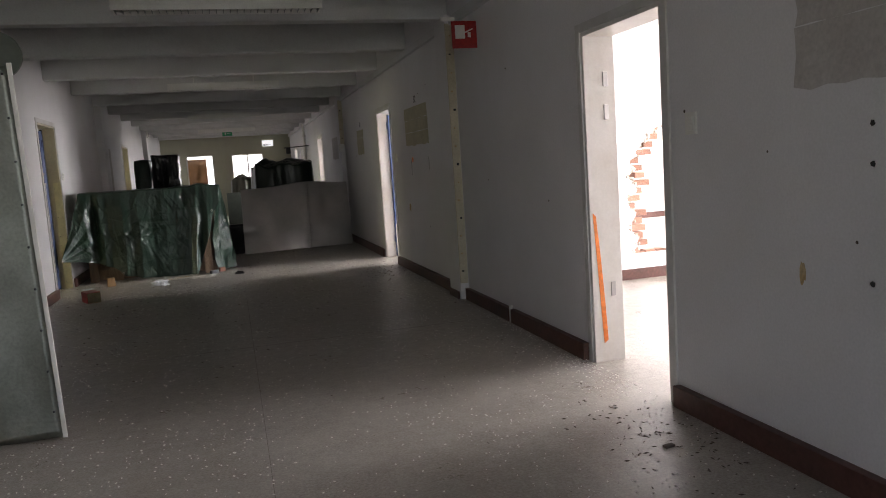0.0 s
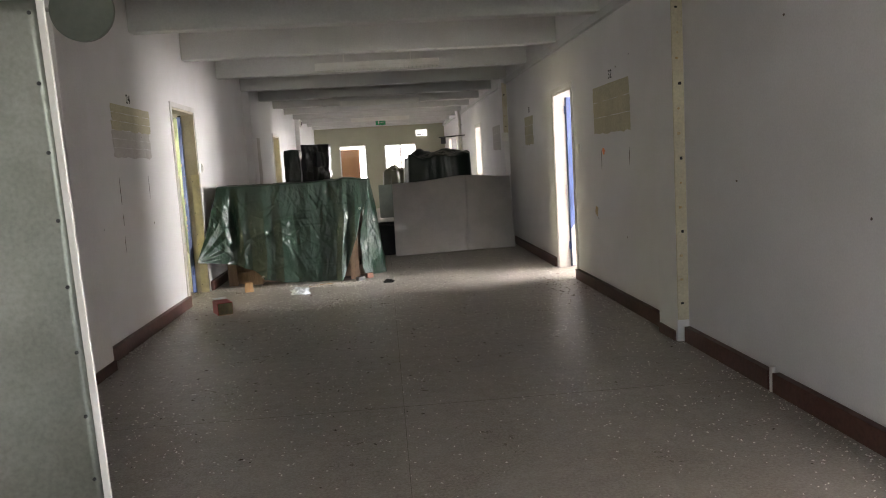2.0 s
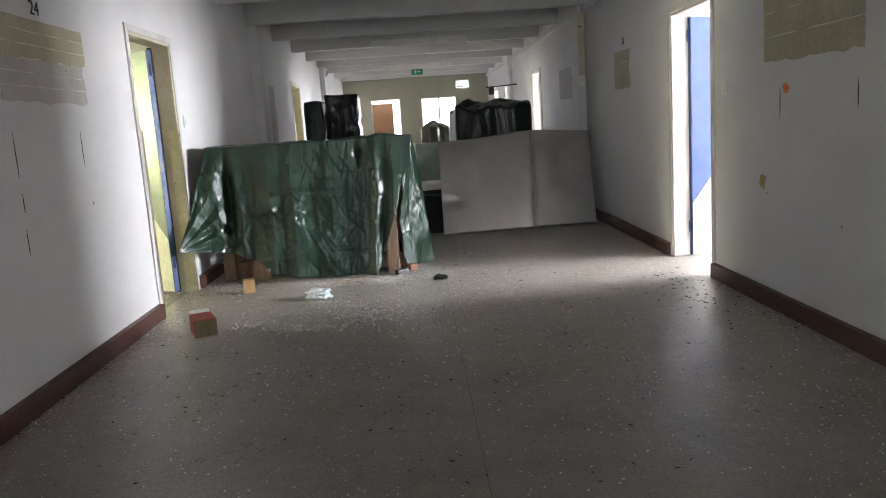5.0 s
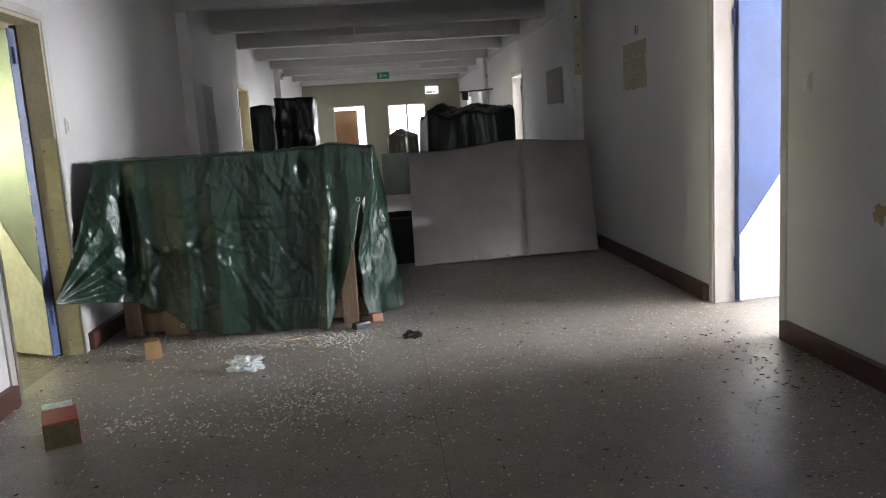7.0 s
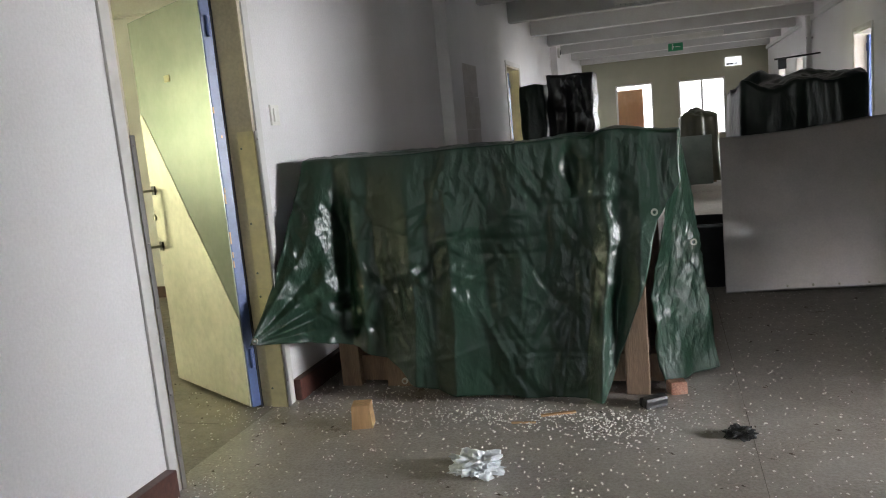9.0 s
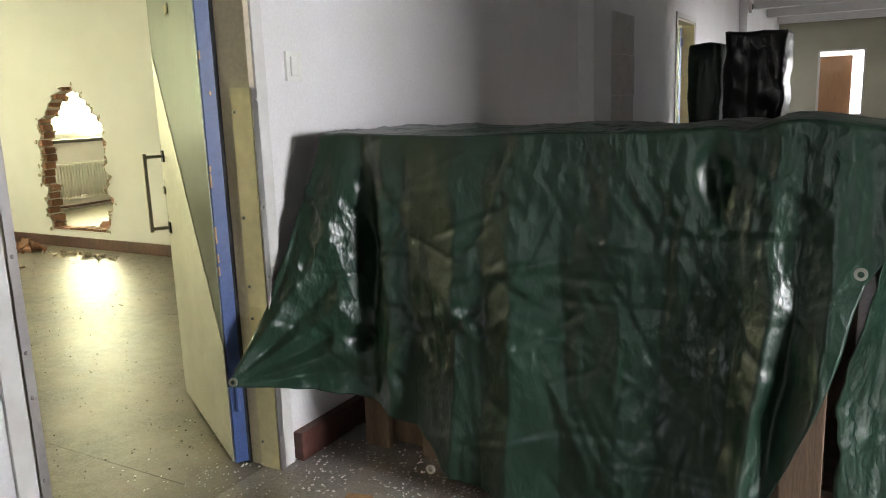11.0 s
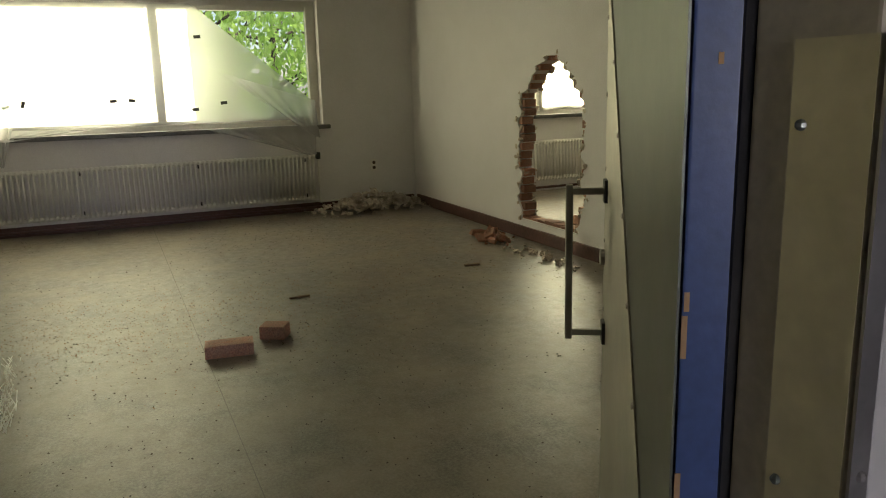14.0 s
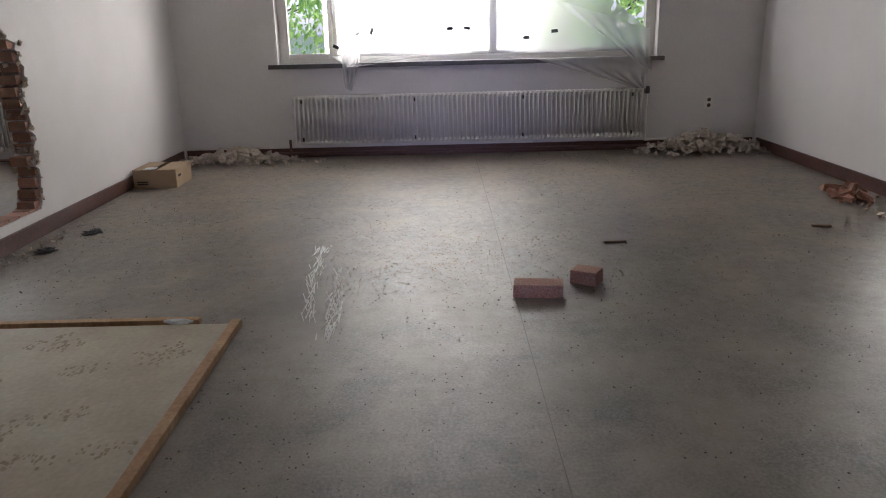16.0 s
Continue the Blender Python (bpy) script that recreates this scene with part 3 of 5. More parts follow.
def film_sheet(s, whole):
    """Clear plastic taped over the panes, slack at the lower corners."""
    y0, y1, z0, z1 = WIN[0] + s, WIN[1] + s, WIN[2], WIN[3]
    bm = bmesh.new()

    def f(u, v):
        y = y0 + 0.62 + (3.30 - 0.0) * u
        topcut = max(0.0, (u - 0.62) / 0.38) * 1.05 if not whole else 0.0
        leftcut = max(0.0, (0.12 - u) / 0.12) * 0.9 * 0.3
        zt, zb = z1 - 0.05 - topcut - leftcut, z0 + 0.06
        z = zt + (zb - zt) * v
        x = -9.52 + 0.02 * noise.noise((y * 2.0, z * 2.0, 3.0)) + 0.03 * v * v * math.sin(y * 5)
        yy = y + 0.06 * (1 - u) * math.sin(v * 3.1) - 0.10 * (1 - v) * (u < 0.05)
        return (x, yy, z)

    sheet(bm, f, 44, 24)
    ob = single("plastic_sheet", bm, FILM, "clear plastic sheet taped over the window, loose at its corners", "plastic sheet", smooth=True)
    return ob


for s in SHIFT[:3]:
    film_sheet(s, s != 0)


def film_tail(pts_top, tip, name="plastic_sheet_tail"):
    bm = bmesh.new()
    a, b, c = Vector(pts_top[0]), Vector(pts_top[1]), Vector(tip)

    def f(u, v):
        p = a.lerp(b, u).lerp(c + (b - a) * 0.08 * (u - 0.5), v)
        fold = 0.028 * math.sin(u * 16 + v * 3) * (0.3 + v)
        return (p.x + abs(fold) + 0.012 * noise.noise(p * 9), p.y + fold * 0.5, p.z)

    sheet(bm, f, 26, 22)
    return single(name, bm, FILM, "loose hanging fold of clear plastic sheet at the window", "plastic sheet", smooth=True)


film_tail([(-9.50, 9.30, 2.2), (-9.50, 9.95, 1.8)], (-9.33, 9.55, 0.72))
film_tail([(-9.50, 9.35, 1.06), (-9.50, 10.4, 1.03)], (-9.33, 9.6, 0.95))
film_tail([(-9.5, 11.65, 1.6), (-9.5, 12.74, 1.25)], (-9.34, 12.68, 0.86))
film_tail([(-9.35, 11.5, 0.985), (-9.35, 12.7, 0.985)], (-9.33, 12.62, 0.66))
for y, z, r in ((9.65, 1.28, 20), (9.42, 1.15, -25), (10.62, 1.31, 5), (10.80, 1.31, -8), (11.42, 1.20, 2), (11.72, 1.26, 4), (11.5, 1.95, 3), (9.8, 1.3, 70)):
    single("tape_piece", boxed(-9.478, -9.474, -0.035, 0.035, -0.017, 0.017, m=Matrix.Translation((0, y, z)) @ Matrix.Rotation(radians(r), 4, "X")), INK, "small piece of grey tape on the plastic sheet", "tape", group="tape pieces")

# ---- outside: ground and trees ----
structure("ground", boxed(-400, 400, -400, 400, -0.9, -0.8), GRASS, "rough summer grass around the building", "ground")


def tree(x, y, h, seed):
    r = random.Random(seed)
    t = thing("tree", (x, y, -0.8), "leafy green deciduous tree outside the windows", "tree", group="trees outside")
    bm = bmesh.new()
    rod(bm, (x, y, -0.8), (x + 0.2, y, h * 0.75), 0.16, 10, 0.05)
    ends = []
    for i in range(12):
        a, z = r.uniform(0, 6.3), h * r.uniform(0.12, 0.7)
        e = (x + math.cos(a) * r.uniform(0.8, 2.2), y + math.sin(a) * r.uniform(0.8, 2.4), z + r.uniform(0.3, 1.2))
        rod(bm, (x + 0.1, y, z), e, 0.05, 6, 0.015)
        ends.append(e)
    part("trunk", bm, BARK, t)
    verts, faces = [], []
    for i in range(2600):
        e = Vector(r.choice(ends))
        c = e + Vector((r.gauss(0, 0.75), r.gauss(0, 0.8), r.gauss(0, 0.65)))
        q = Euler((r.uniform(0, 6), r.uniform(0, 6), r.uniform(0, 6))).to_matrix()
        s = r.uniform(0.05, 0.13)
        n = len(verts)
        verts += [c + q @ Vector(p) * s for p in ((-1, 0, 0), (0, -0.5, 0.1), (1, 0, 0), (0, 0.5, 0.1))]
        faces.append((n, n + 1, n + 2, n + 3))
    me = bpy.data.meshes.new("crown")
    me.from_pydata(verts, [], faces)
    me.materials.append(LEAF)
    ob = new("crown", me)
    ob.parent, ob.matrix_parent_inverse = t, WORLD_OF[t].inverted()


for i in range(13):
    tree(-15.0 - 3.2 * (i % 3) - rng.uniform(0, 1), 2 + i * 1.6, rng.uniform(4.5, 7.5), 40 + i)

# ---- corridor things ----


def ceiling_lamp(y):
    t = thing("ceiling_lamp", (0.83, y + 0.1, 2.6), "long white fluorescent fixture with louvre, switched off", "ceiling lamp", group="corridor lamps")
    x0, x1 = 0.07, 1.59
    part("housing", boxed(x0, x1, y, y + 0.2, 2.60, 2.655, bevel=0.008), WHITE_ENAMEL, t)
    for yy in (y, y + 0.19):
        part("side_rail", boxed(x0, x1, yy, yy + 0.01, 2.565, 2.6), WHITE_ENAMEL, t)
    for i in range(30):
        x = x0 + 0.02 + i * (x1 - x0 - 0.04) / 29
        # dark material here paints in the shade inside the unlit fixture
        part("louvre_blade", boxed(x - 0.002, x + 0.002, y + 0.011, y + 0.189, 2.57, 2.598), DARK_STEEL, t)
    bm = bmesh.new()
    rod(bm, (x0 + 0.05, y + 0.1, 2.588), (x1 - 0.05, y + 0.1, 2.588), 0.013)
    part("tube", bm, WHITE_PLASTIC, t)
    for x in (x0 + 0.35, x1 - 0.35):
        bm = bmesh.new()
        rod(bm, (x, y + 0.1, 2.65), (x, y + 0.1, TOP), 0.008, 8)
        part("stem", bm, WHITE_ENAMEL, t)


for y in (6.2, 11.45, 16.8, 22.0):
    ceiling_lamp(y)


def wave(x, y, z=0.0):
    return noise.noise((x, y, z))


def tarp_front_z(x):
    """Height of the ragged hem along the front of the sheet."""
    pts = [(-1.42, 0.37), (-1.16, 0.315), (-0.98, 0.265), (-0.84, 0.2), (-0.70, 0.09), (-0.5, 0.045), (-0.32, 0.02), (0.0, 0.012), (0.25, 0.012), (0.5, 0.02)]
    for (a, za), (b, zb) in zip(pts, pts[1:]):
        if x <= b:
            return za + (zb - za) * max(0, (x - a) / (b - a))
    return pts[-1][1]


def crease_set(seed, count, x0, x1, z0, z1, lean):
    """Random straight fold lines on a sheet: where, direction, half length, width and height of each."""
    r = random.Random(seed)
    out = []
    for _ in range(count):
        a = r.choice(lean) + r.uniform(-0.35, 0.35)
        out.append((r.uniform(x0, x1), r.uniform(z0, z1), math.cos(a), math.sin(a), r.uniform(0.05, 0.28), r.uniform(0.008, 0.03), r.choice((-1, 1, 1)) * r.uniform(0.25, 1.0)))
    return out


def creased(lines, x, z):
    """Height of the sharp-edged folds at a point of the sheet."""
    h = 0.0
    for cx, cz, c, s, ln, w, amp in lines:
        dx, dz = x - cx, z - cz
        u = (dx * c + dz * s) / ln
        if abs(u) < 1:
            d = abs(dz * c - dx * s) / w
            if d < 1:
                h += amp * w * (1 - d) * (1 - u * u)
    return h


def fold_line(pts, x):
    """A chain of straight slopes through (place, height), for folds that hang down a sheet."""
    if x <= pts[0][0]:
        return pts[0][1]
    for (a, ha), (b, hb) in zip(pts, pts[1:]):
        if x <= b:
            return ha + (hb - ha) * (x - a) / (b - a)
    return pts[-1][1]


def covered_pallets():
    t = thing("covered_stack", (-0.3, 11.7, 0), "timber-framed stack draped with a creased green tarpaulin", "covered stack")
    bm = bmesh.new()
    lines = crease_set(5, 150, -1.3, 0.6, 0.0, 1.25, (0.5, 1.57, 1.9, 2.4, 1.2)) + crease_set(6, 110, -1.3, 0.6, 0.0, 1.25, (0.2, 1.4, 2.0, 2.8))
    hang = [(-1.36, 0.0), (-1.12, -0.02), (-1.03, 0.045), (-0.93, -0.005), (-0.85, 0.055), (-0.66, -0.045), (-0.56, 0.0), (-0.46, -0.045), (-0.30, 0.045), (-0.12, 0.015), (0.0, 0.045), (0.12, 0.03), (0.21, 0.02), (0.285, -0.06), (0.345, 0.02), (0.43, -0.05), (0.52, 0.02)]

    def over(u, v):
        # v: 0 at the back of the top, 0.3 at its front edge, 1 at the hem
        x = -1.19 + 1.81 * u
        crest = 1.245 + 0.016 * wave(x * 2.2, 1.0) + 0.022 * math.exp(-((x - 0.36) / 0.13) ** 2) - 0.016 * math.exp(-((x - 0.22) / 0.05) ** 2)
        if v < 0.3:
            k = v / 0.3
            y = 12.15 + (11.30 - 12.15) * k
            return (x + 0.02 * wave(x * 2, y * 3), y, crest - 0.03 * (1 - k) + 0.018 * wave(x * 3, y * 4, 2.0) - 0.02 * k ** 6 + 0.25 * creased(lines, x, (y - 11.3) * 1.4))
        k = (v - 0.3) / 0.7
        right = 0.62 - 0.11 * min(1, max(0, (k - 0.18) / 0.14)) - 0.28 * max(0, (k - 0.32) / 0.68) ** 1.3
        left = -1.19 - 0.235 * k
        xx = left + (right - left) * u
        hem = tarp_front_z(xx) + 0.012 * wave(xx * 7, 2.0, 1.0)
        z = crest - 0.02 + (hem - crest + 0.02) * k
        # folds lean outwards from the frame's right-hand corner and wander a little
        px = xx + 0.10 * (k - 0.4) * math.exp(-((xx - 0.3) / 0.3) ** 2) + 0.035 * wave(k * 2.2, xx * 1.3, 3.0)
        grow = min(1.0, 0.12 + k * 1.7) * (0.8 + 0.5 * wave(xx * 1.7, k * 2.4, 6.0))
        fold = fold_line(hang, px) * grow + 0.03 * wave(xx * 2.0, k * 1.6, 4.0) * k
        fine = 0.42 * creased(lines, xx, z) + 0.006 * wave(xx * 9, z * 5, 1.0) + 0.0025 * wave(xx * 21, z * 14, 2.0)
        flap = max(0, (-1.05 - xx) / 0.34)
        groove = math.exp(-((xx + 1.03) / 0.045) ** 2) * math.exp(-((k - 0.46) / 0.26) ** 2)
        tuck = math.exp(-(((xx + 1.06) / 0.05) ** 2 + ((z - 0.50) / 0.035) ** 2))
        dent = math.exp(-((xx - 0.14 - 0.10 * (1.1 - z)) / 0.035) ** 2) * math.exp(-((z - 1.08) / 0.085) ** 2)
        lip = math.exp(-((xx + 0.88 - 0.55 * (z - 0.5)) / 0.03) ** 2) * math.exp(-((z - 0.45) / 0.12) ** 2)
        far = math.hypot(xx + 1.43, z - 0.37)
        spread = min(1.0, far * 5) * min(1.0, flap * 2.5) * (0.075 * abs((math.atan2(z - 0.37, xx + 1.43) * 2.4 + 0.2 * wave(xx * 3, z * 3, 5.0)) % 1.0 - 0.5) + 0.03 * abs((z * 5.5 + xx * 2.0) % 1.0 - 0.5) * k - 0.03)
        swing = -0.07 * k * min(1.0, max(0.0, (xx + 1.2) * 6)) - 0.30 * flap ** 1.2 * k ** 0.6 + 0.08 * groove + 0.05 * tuck + 0.05 * dent - 0.02 * lip + spread
        y = 11.29 + swing + fold + fine * min(1, 0.35 + k * 3)
        return (xx + 0.012 * wave(xx * 6, z * 6, 9.0), y, z)

    sheet(bm, over, 260, 200)

    def side(u, v):
        # from the top front corner down, behind the post and back along the narrow end
        k = v
        w = min(1, u / 0.3)
        z = 1.225 - 1.21 * k
        x = 0.615 + (0.12 * k ** 0.8) - 0.26 * (1 - w) * min(1, k * 1.6)
        y = 11.27 + 0.86 * u + 0.10 * k * (1 - u) + 0.04 * k
        x += (0.07 * (abs((u * 2.6 + 0.3 * wave(u * 2, k * 2, 4.0)) % 1.0 - 0.5) - 0.25) * 2 + 0.035 * wave(u * 6, k * 4, 3.0)) * k
        return (x + 0.35 * creased(lines, u * 1.6 - 1.2, z), y + 0.02 * math.sin(u * 17 + k * 3) * k, z)

    sheet(bm, side, 90, 110)

    def side_left(u, v):
        y = 11.32 + 0.83 * u
        return (-1.19 - 0.05 * v + 0.03 * wave(u * 5, v * 4, 7.0) * v, y, 1.225 - 0.75 * v * (1 - 0.3 * u))

    sheet(bm, side_left, 30, 30)
    tarp = part("tarpaulin", bm, GREEN_TARP, t, "creased glossy dark green tarpaulin with eyelets", smooth=True)
    thicken(tarp, 0.003)
    for p, nrm in (((-1.40, 10.955, 0.388), (0.3, -1, 0.2)), ((-0.71, 11.13, 0.13), (0, -1, 0)), ((0.50, 11.20, 0.88), (0, -1, 0)), ((0.66, 11.33, 0.72), (0.3, -1, 0)), ((0.72, 11.7, 0.06), (1, -0.4, 0))):
        bm = bmesh.new()
        m = Matrix.Translation(p) @ Vector(nrm).to_track_quat("Z", "Y").to_matrix().to_4x4()
        for r0, r1, z in ((0.008, 0.016, 0.004),):
            ring = [(math.cos(a * math.pi / 6), math.sin(a * math.pi / 6)) for a in range(12)]
            top_in = [bm.verts.new((c * r0, s * r0, z)) for c, s in ring]
            top_out = [bm.verts.new((c * r1, s * r1, z)) for c, s in ring]
            low = [bm.verts.new((c * r1, s * r1, -0.004)) for c, s in ring]
            for i in range(12):
                bm.faces.new((top_in[i - 1], top_out[i - 1], top_out[i], top_in[i]))
                bm.faces.new((top_out[i - 1], low[i - 1], low[i], top_out[i]))
        bmesh.ops.transform(bm, matrix=m, verts=bm.verts)
        part("eyelet", bm, ALU, tarp, "silver metal eyelet")
    for x0, x1, y0, y1, h in ((-1.28, -1.15, 11.42, 11.49, 1.15), (-0.92, -0.76, 11.42, 11.49, 1.15), (0.33, 0.44, 11.325, 11.365, 0.66), (-1.15, -1.05, 12.05, 12.12, 1.2), (0.4, 0.5, 12.05, 12.12, 1.2)):
        part("post", boxed(x0 if x0 > -1.2 else x0 + 0.1, x1 if x0 > -1.2 else x1 + 0.08, y0, y1, 0, h, bevel=0.006), OLD_WOOD, t)
    part("rail", boxed(-1.1, 0.44, 11.50, 11.53, 0.09, 0.23, bevel=0.005), OLD_WOOD, t)
    part("rail", boxed(-1.1, 0.5, 11.45, 11.53, 1.1, 1.17, bevel=0.005), OLD_WOOD, t)
    part("deck", boxed(-1.1, 0.5, 11.45, 12.12, 1.17, 1.19, bevel=0.005), OLD_WOOD, t)
    part("deck", boxed(-1.1, 0.5, 11.46, 12.04, 0.02, 0.16, bevel=0.005), OLD_WOOD, t)
    return t


covered_pallets()


def leaning_panel():
    t = thing("metal_panel", (1.88, 13.45, 0), "large dented galvanised steel sheet leaning against a stack", "metal sheet")
    bm = bmesh.new()

    def f(u, v):
        x = 0.92 + 1.86 * u + 0.02 * v
        base_z = 0.005 + 0.012 * u
        z = base_z + (1.085 + 0.06 * math.exp(-((u - 0.6) / 0.25) ** 2)) * v
        y = 13.40 + 0.12 * u + 0.40 * v
        crease = 0.02 * math.exp(-abs(u - 0.60 - 0.015 * v) / 0.011) * (0.8 + 0.4 * v) + 0.05 * (abs(u - 0.6) - 0.3) + 0.006 * math.exp(-(((u - 0.1) / 0.03) ** 2 + ((v - 0.83) / 0.03) ** 2))
        dent = 0.018 * math.exp(-(((u - 0.05) / 0.07) ** 2 + ((v - 0.34) / 0.06) ** 2)) + 0.02 * math.exp(-(((u - 0.78) / 0.05) ** 2 + ((v - 0.66) / 0.2) ** 2)) - 0.03 * math.exp(-(((u - 0.97) / 0.06) ** 2 + ((v - 0.9) / 0.2) ** 2))
        return (x, y - crease + dent + 0.012 * wave(u * 4, v * 3, 8.0), z)

    sheet(bm, f, 200, 60)
    p = part("sheet", bm, STEEL, t, smooth=True)
    thicken(p, 0.004)
    for u in (0.03, 0.12, 0.22, 0.31, 0.4, 0.5, 0.6, 0.72, 0.85):
        bm = bmesh.new()
        bmesh.ops.create_uvsphere(bm, u_segments=8, v_segments=5, radius=0.009, matrix=Matrix.Translation((0.92 + 1.86 * u, 13.405 + 0.12 * u, 0.035 + 0.012 * u)))
        part("rivet", bm, ALU, t)
    bm = bmesh.new()
    box(bm, 1.0, 2.7, 13.98, 14.03, 0, 1.0, bevel=0.01)
    single("wooden_backing_board", bm, OLD_WOOD, "rough wooden board standing behind the metal sheet", "board")


leaning_panel()

# black tub, pale crate and grey panel between the stacks
bm = bmesh.new()
prof = [(0.0, 0.02), (0.235, 0.02), (0.24, 0.03), (0.285, 0.47), (0.305, 0.47), (0.305, 0.5), (0.275, 0.5), (0.225, 0.06), (0.0, 0.06)]
g = [[bm.verts.new((0.84 + r * math.cos(a * math.pi / 16), 13.86 + r * math.sin(a * math.pi / 16), z - 0.02)) for r, z in prof] for a in range(32)]
for a in range(32):
    for i in range(len(prof) - 1):
        bm.faces.new((g[a - 1][i], g[a][i], g[a][i + 1], g[a - 1][i + 1]))
bmesh.ops.remove_doubles(bm, verts=bm.verts, dist=0.0005)
single("black_tub", bm, BLACK, "round black plastic tub standing on the floor", "tub", smooth=True)
single("grey_panel", boxed(0.66, 1.35, 22.3, 22.34, 0, 0.88, bevel=0.006), DARK_STEEL, "dark grey sheet panel standing on the floor", "panel")


def heap(name, cx, cy, wx, wy, h, mat, label, seed, folds):
    """A load under a loose sheet that hangs in folds."""
    t = thing(name, (cx, cy, 0), label, "covered stack")
    bm = bmesh.new()

    def f(u, v):
        a = u * 2 * math.pi
        c, s = math.cos(a), math.sin(a)
        sq = 1 / max(abs(c), abs(s)) ** 0.75
        k = min(1, v / 0.35)
        drop = max(0, (v - 0.35) / 0.65)
        rad = k ** 0.7 * (1 + 0.08 * drop)
        fold = 1 + (0.05 * math.sin(a * folds + seed) + 0.06 * wave(c * 2 + seed, s * 2, v * 3)) * (0.3 + drop)
        x, y = cx + c * sq * wx * rad * fold, cy + s * sq * wy * rad * fold
        top = h * (1 + 0.10 * wave(x * 2.3, y * 2.3, seed) - 0.06 * k * k)
        crumple_ = 0.05 * abs(wave(x * 4 + seed, y * 4, v * 3)) + 0.03 * abs(wave(x * 9, y * 9 + seed, v * 6)) + 0.02 * wave(x * 9, y * 9, v * 8)
        return (x + 0.05 * abs(wave(a * 3, v * 2.0, seed)) * drop * c, y + 0.06 * abs(wave(a * 4, v * 1.5, seed)) * s, top * (1 - drop) + 0.03 * drop + crumple_ * (1 - 0.6 * drop))

    sheet(bm, f, 110, 60)
    bmesh.ops.remove_doubles(bm, verts=bm.verts, dist=0.0005)
    part("sheeting", bm, mat, t, smooth=True)
    part("load", boxed(cx - wx * 0.8, cx + wx * 0.8, cy - wy * 0.8, cy + wy * 0.8, 0, h * 0.86, bevel=0.01), OLD_WOOD, t)


heap("covered_furniture", 1.85, 16.6, 0.62, 0.75, 1.56, DARK_TARP, "furniture stacked under a dark green tarpaulin", 3.0, 7)
heap("covered_furniture", 1.15, 23.0, 0.34, 0.5, 1.28, OLIVE_TARP, "low pile under a folded olive tarpaulin behind a grey panel", 5.0, 6)


def wrapped(name, x0, x1, y0, y1, h, mat, label, seed):
    """An upright load wrapped tight in film: flat sides, rounded corners, wrinkles."""
    t = thing(name, ((x0 + x1) / 2, (y0 + y1) / 2, 0), label, "wrapped stack")
    bm = bmesh.new()
    box(bm, x0, x1, y0, y1, 0.0, h, bevel=0.04)
    bmesh.ops.subdivide_edges(bm, edges=[e for e in bm.edges if e.calc_length() > 0.1], cuts=24, use_grid_fill=True)
    for v in bm.verts:
        n = Vector((wave(v.co.x * 7, v.co.z * 5, seed), wave(v.co.y * 7 + v.co.x * 9, v.co.z * 4, seed + 1), 0.5 * wave(v.co.x * 5, v.co.y * 5, seed + 2)))
        v.co += n * 0.045
        v.co.z = max(0.001, v.co.z)
    part("wrapping", bm, mat, t, smooth=True)
    part("load", boxed(x0 + 0.08, x1 - 0.08, y0 + 0.08, y1 - 0.08, 0, h - 0.1), OLD_WOOD, t)


wrapped("wrapped_stack", -0.72, -0.2, 16.6, 17.3, 1.86, BLACK_FILM, "tall stack wrapped in shiny black plastic film", 9.0)
wrapped("wrapped_stack", -1.06, -0.76, 16.7, 17.3, 1.78, GREEN_TARP, "narrow upright load wrapped in green tarpaulin", 12.0)

# steel-clad door leaf standing across the corridor, and the round plate above it
t = thing("clad_door", (-0.75, 4.55, 0), "open door leaf clad in dented galvanised sheet with a white edge", "door")
bm = bmesh.new()
sheet(bm, lambda u, v: (-1.33 + 1.09 * u + 0.045 * (1 - v) * u, 4.53 + 0.008 * wave(u * 5, v * 6, 2.0) + 0.01 * math.sin(u * 7 + v * 3) * 0.5, 0.006 + 1.945 * v), 30, 50)
thicken(part("cladding", bm, OLD_STEEL, t, smooth=True), 0.004)
part("leaf", boxed(-1.33, -0.25, 4.556, 4.578, 0.01, 1.95, bevel=0.003), OLD_WOOD, t)
bm = bmesh.new()
vs = box(bm, -0.243, -0.220, 4.518, 4.532, 0.004, 1.965, bevel=0.004)
for v in bm.verts:
    v.co.x += 0.045 * (1 - v.co.z / 1.96)
part("edge_strip", bm, WHITE_PLASTIC, t, "white edge strip")
for i in range(9):
    z = 0.15 + i * 0.22
    bm = bmesh.new()
    bmesh.ops.create_uvsphere(bm, u_segments=8, v_segments=5, radius=0.007, matrix=Matrix.Translation((-0.268 + 0.045 * (1 - z / 1.96), 4.522, z)))
    part("screw", bm, BLACK, t)
t = thing("round_plate", (-0.67, 6.1, 2.25), "dark grey round plate on a bracket from the wall", "round plate")
bm = bmesh.new()
rod(bm, (-0.67, 6.085, 2.25), (-0.67, 6.115, 2.25), 0.16, 40)
part("disc", bm, DARK_STEEL, t)
bm = bmesh.new()
rod(bm, (XL, 6.13, 2.31), (-0.67, 6.13, 2.25), 0.012)
part("bracket", bm, STEEL, t)

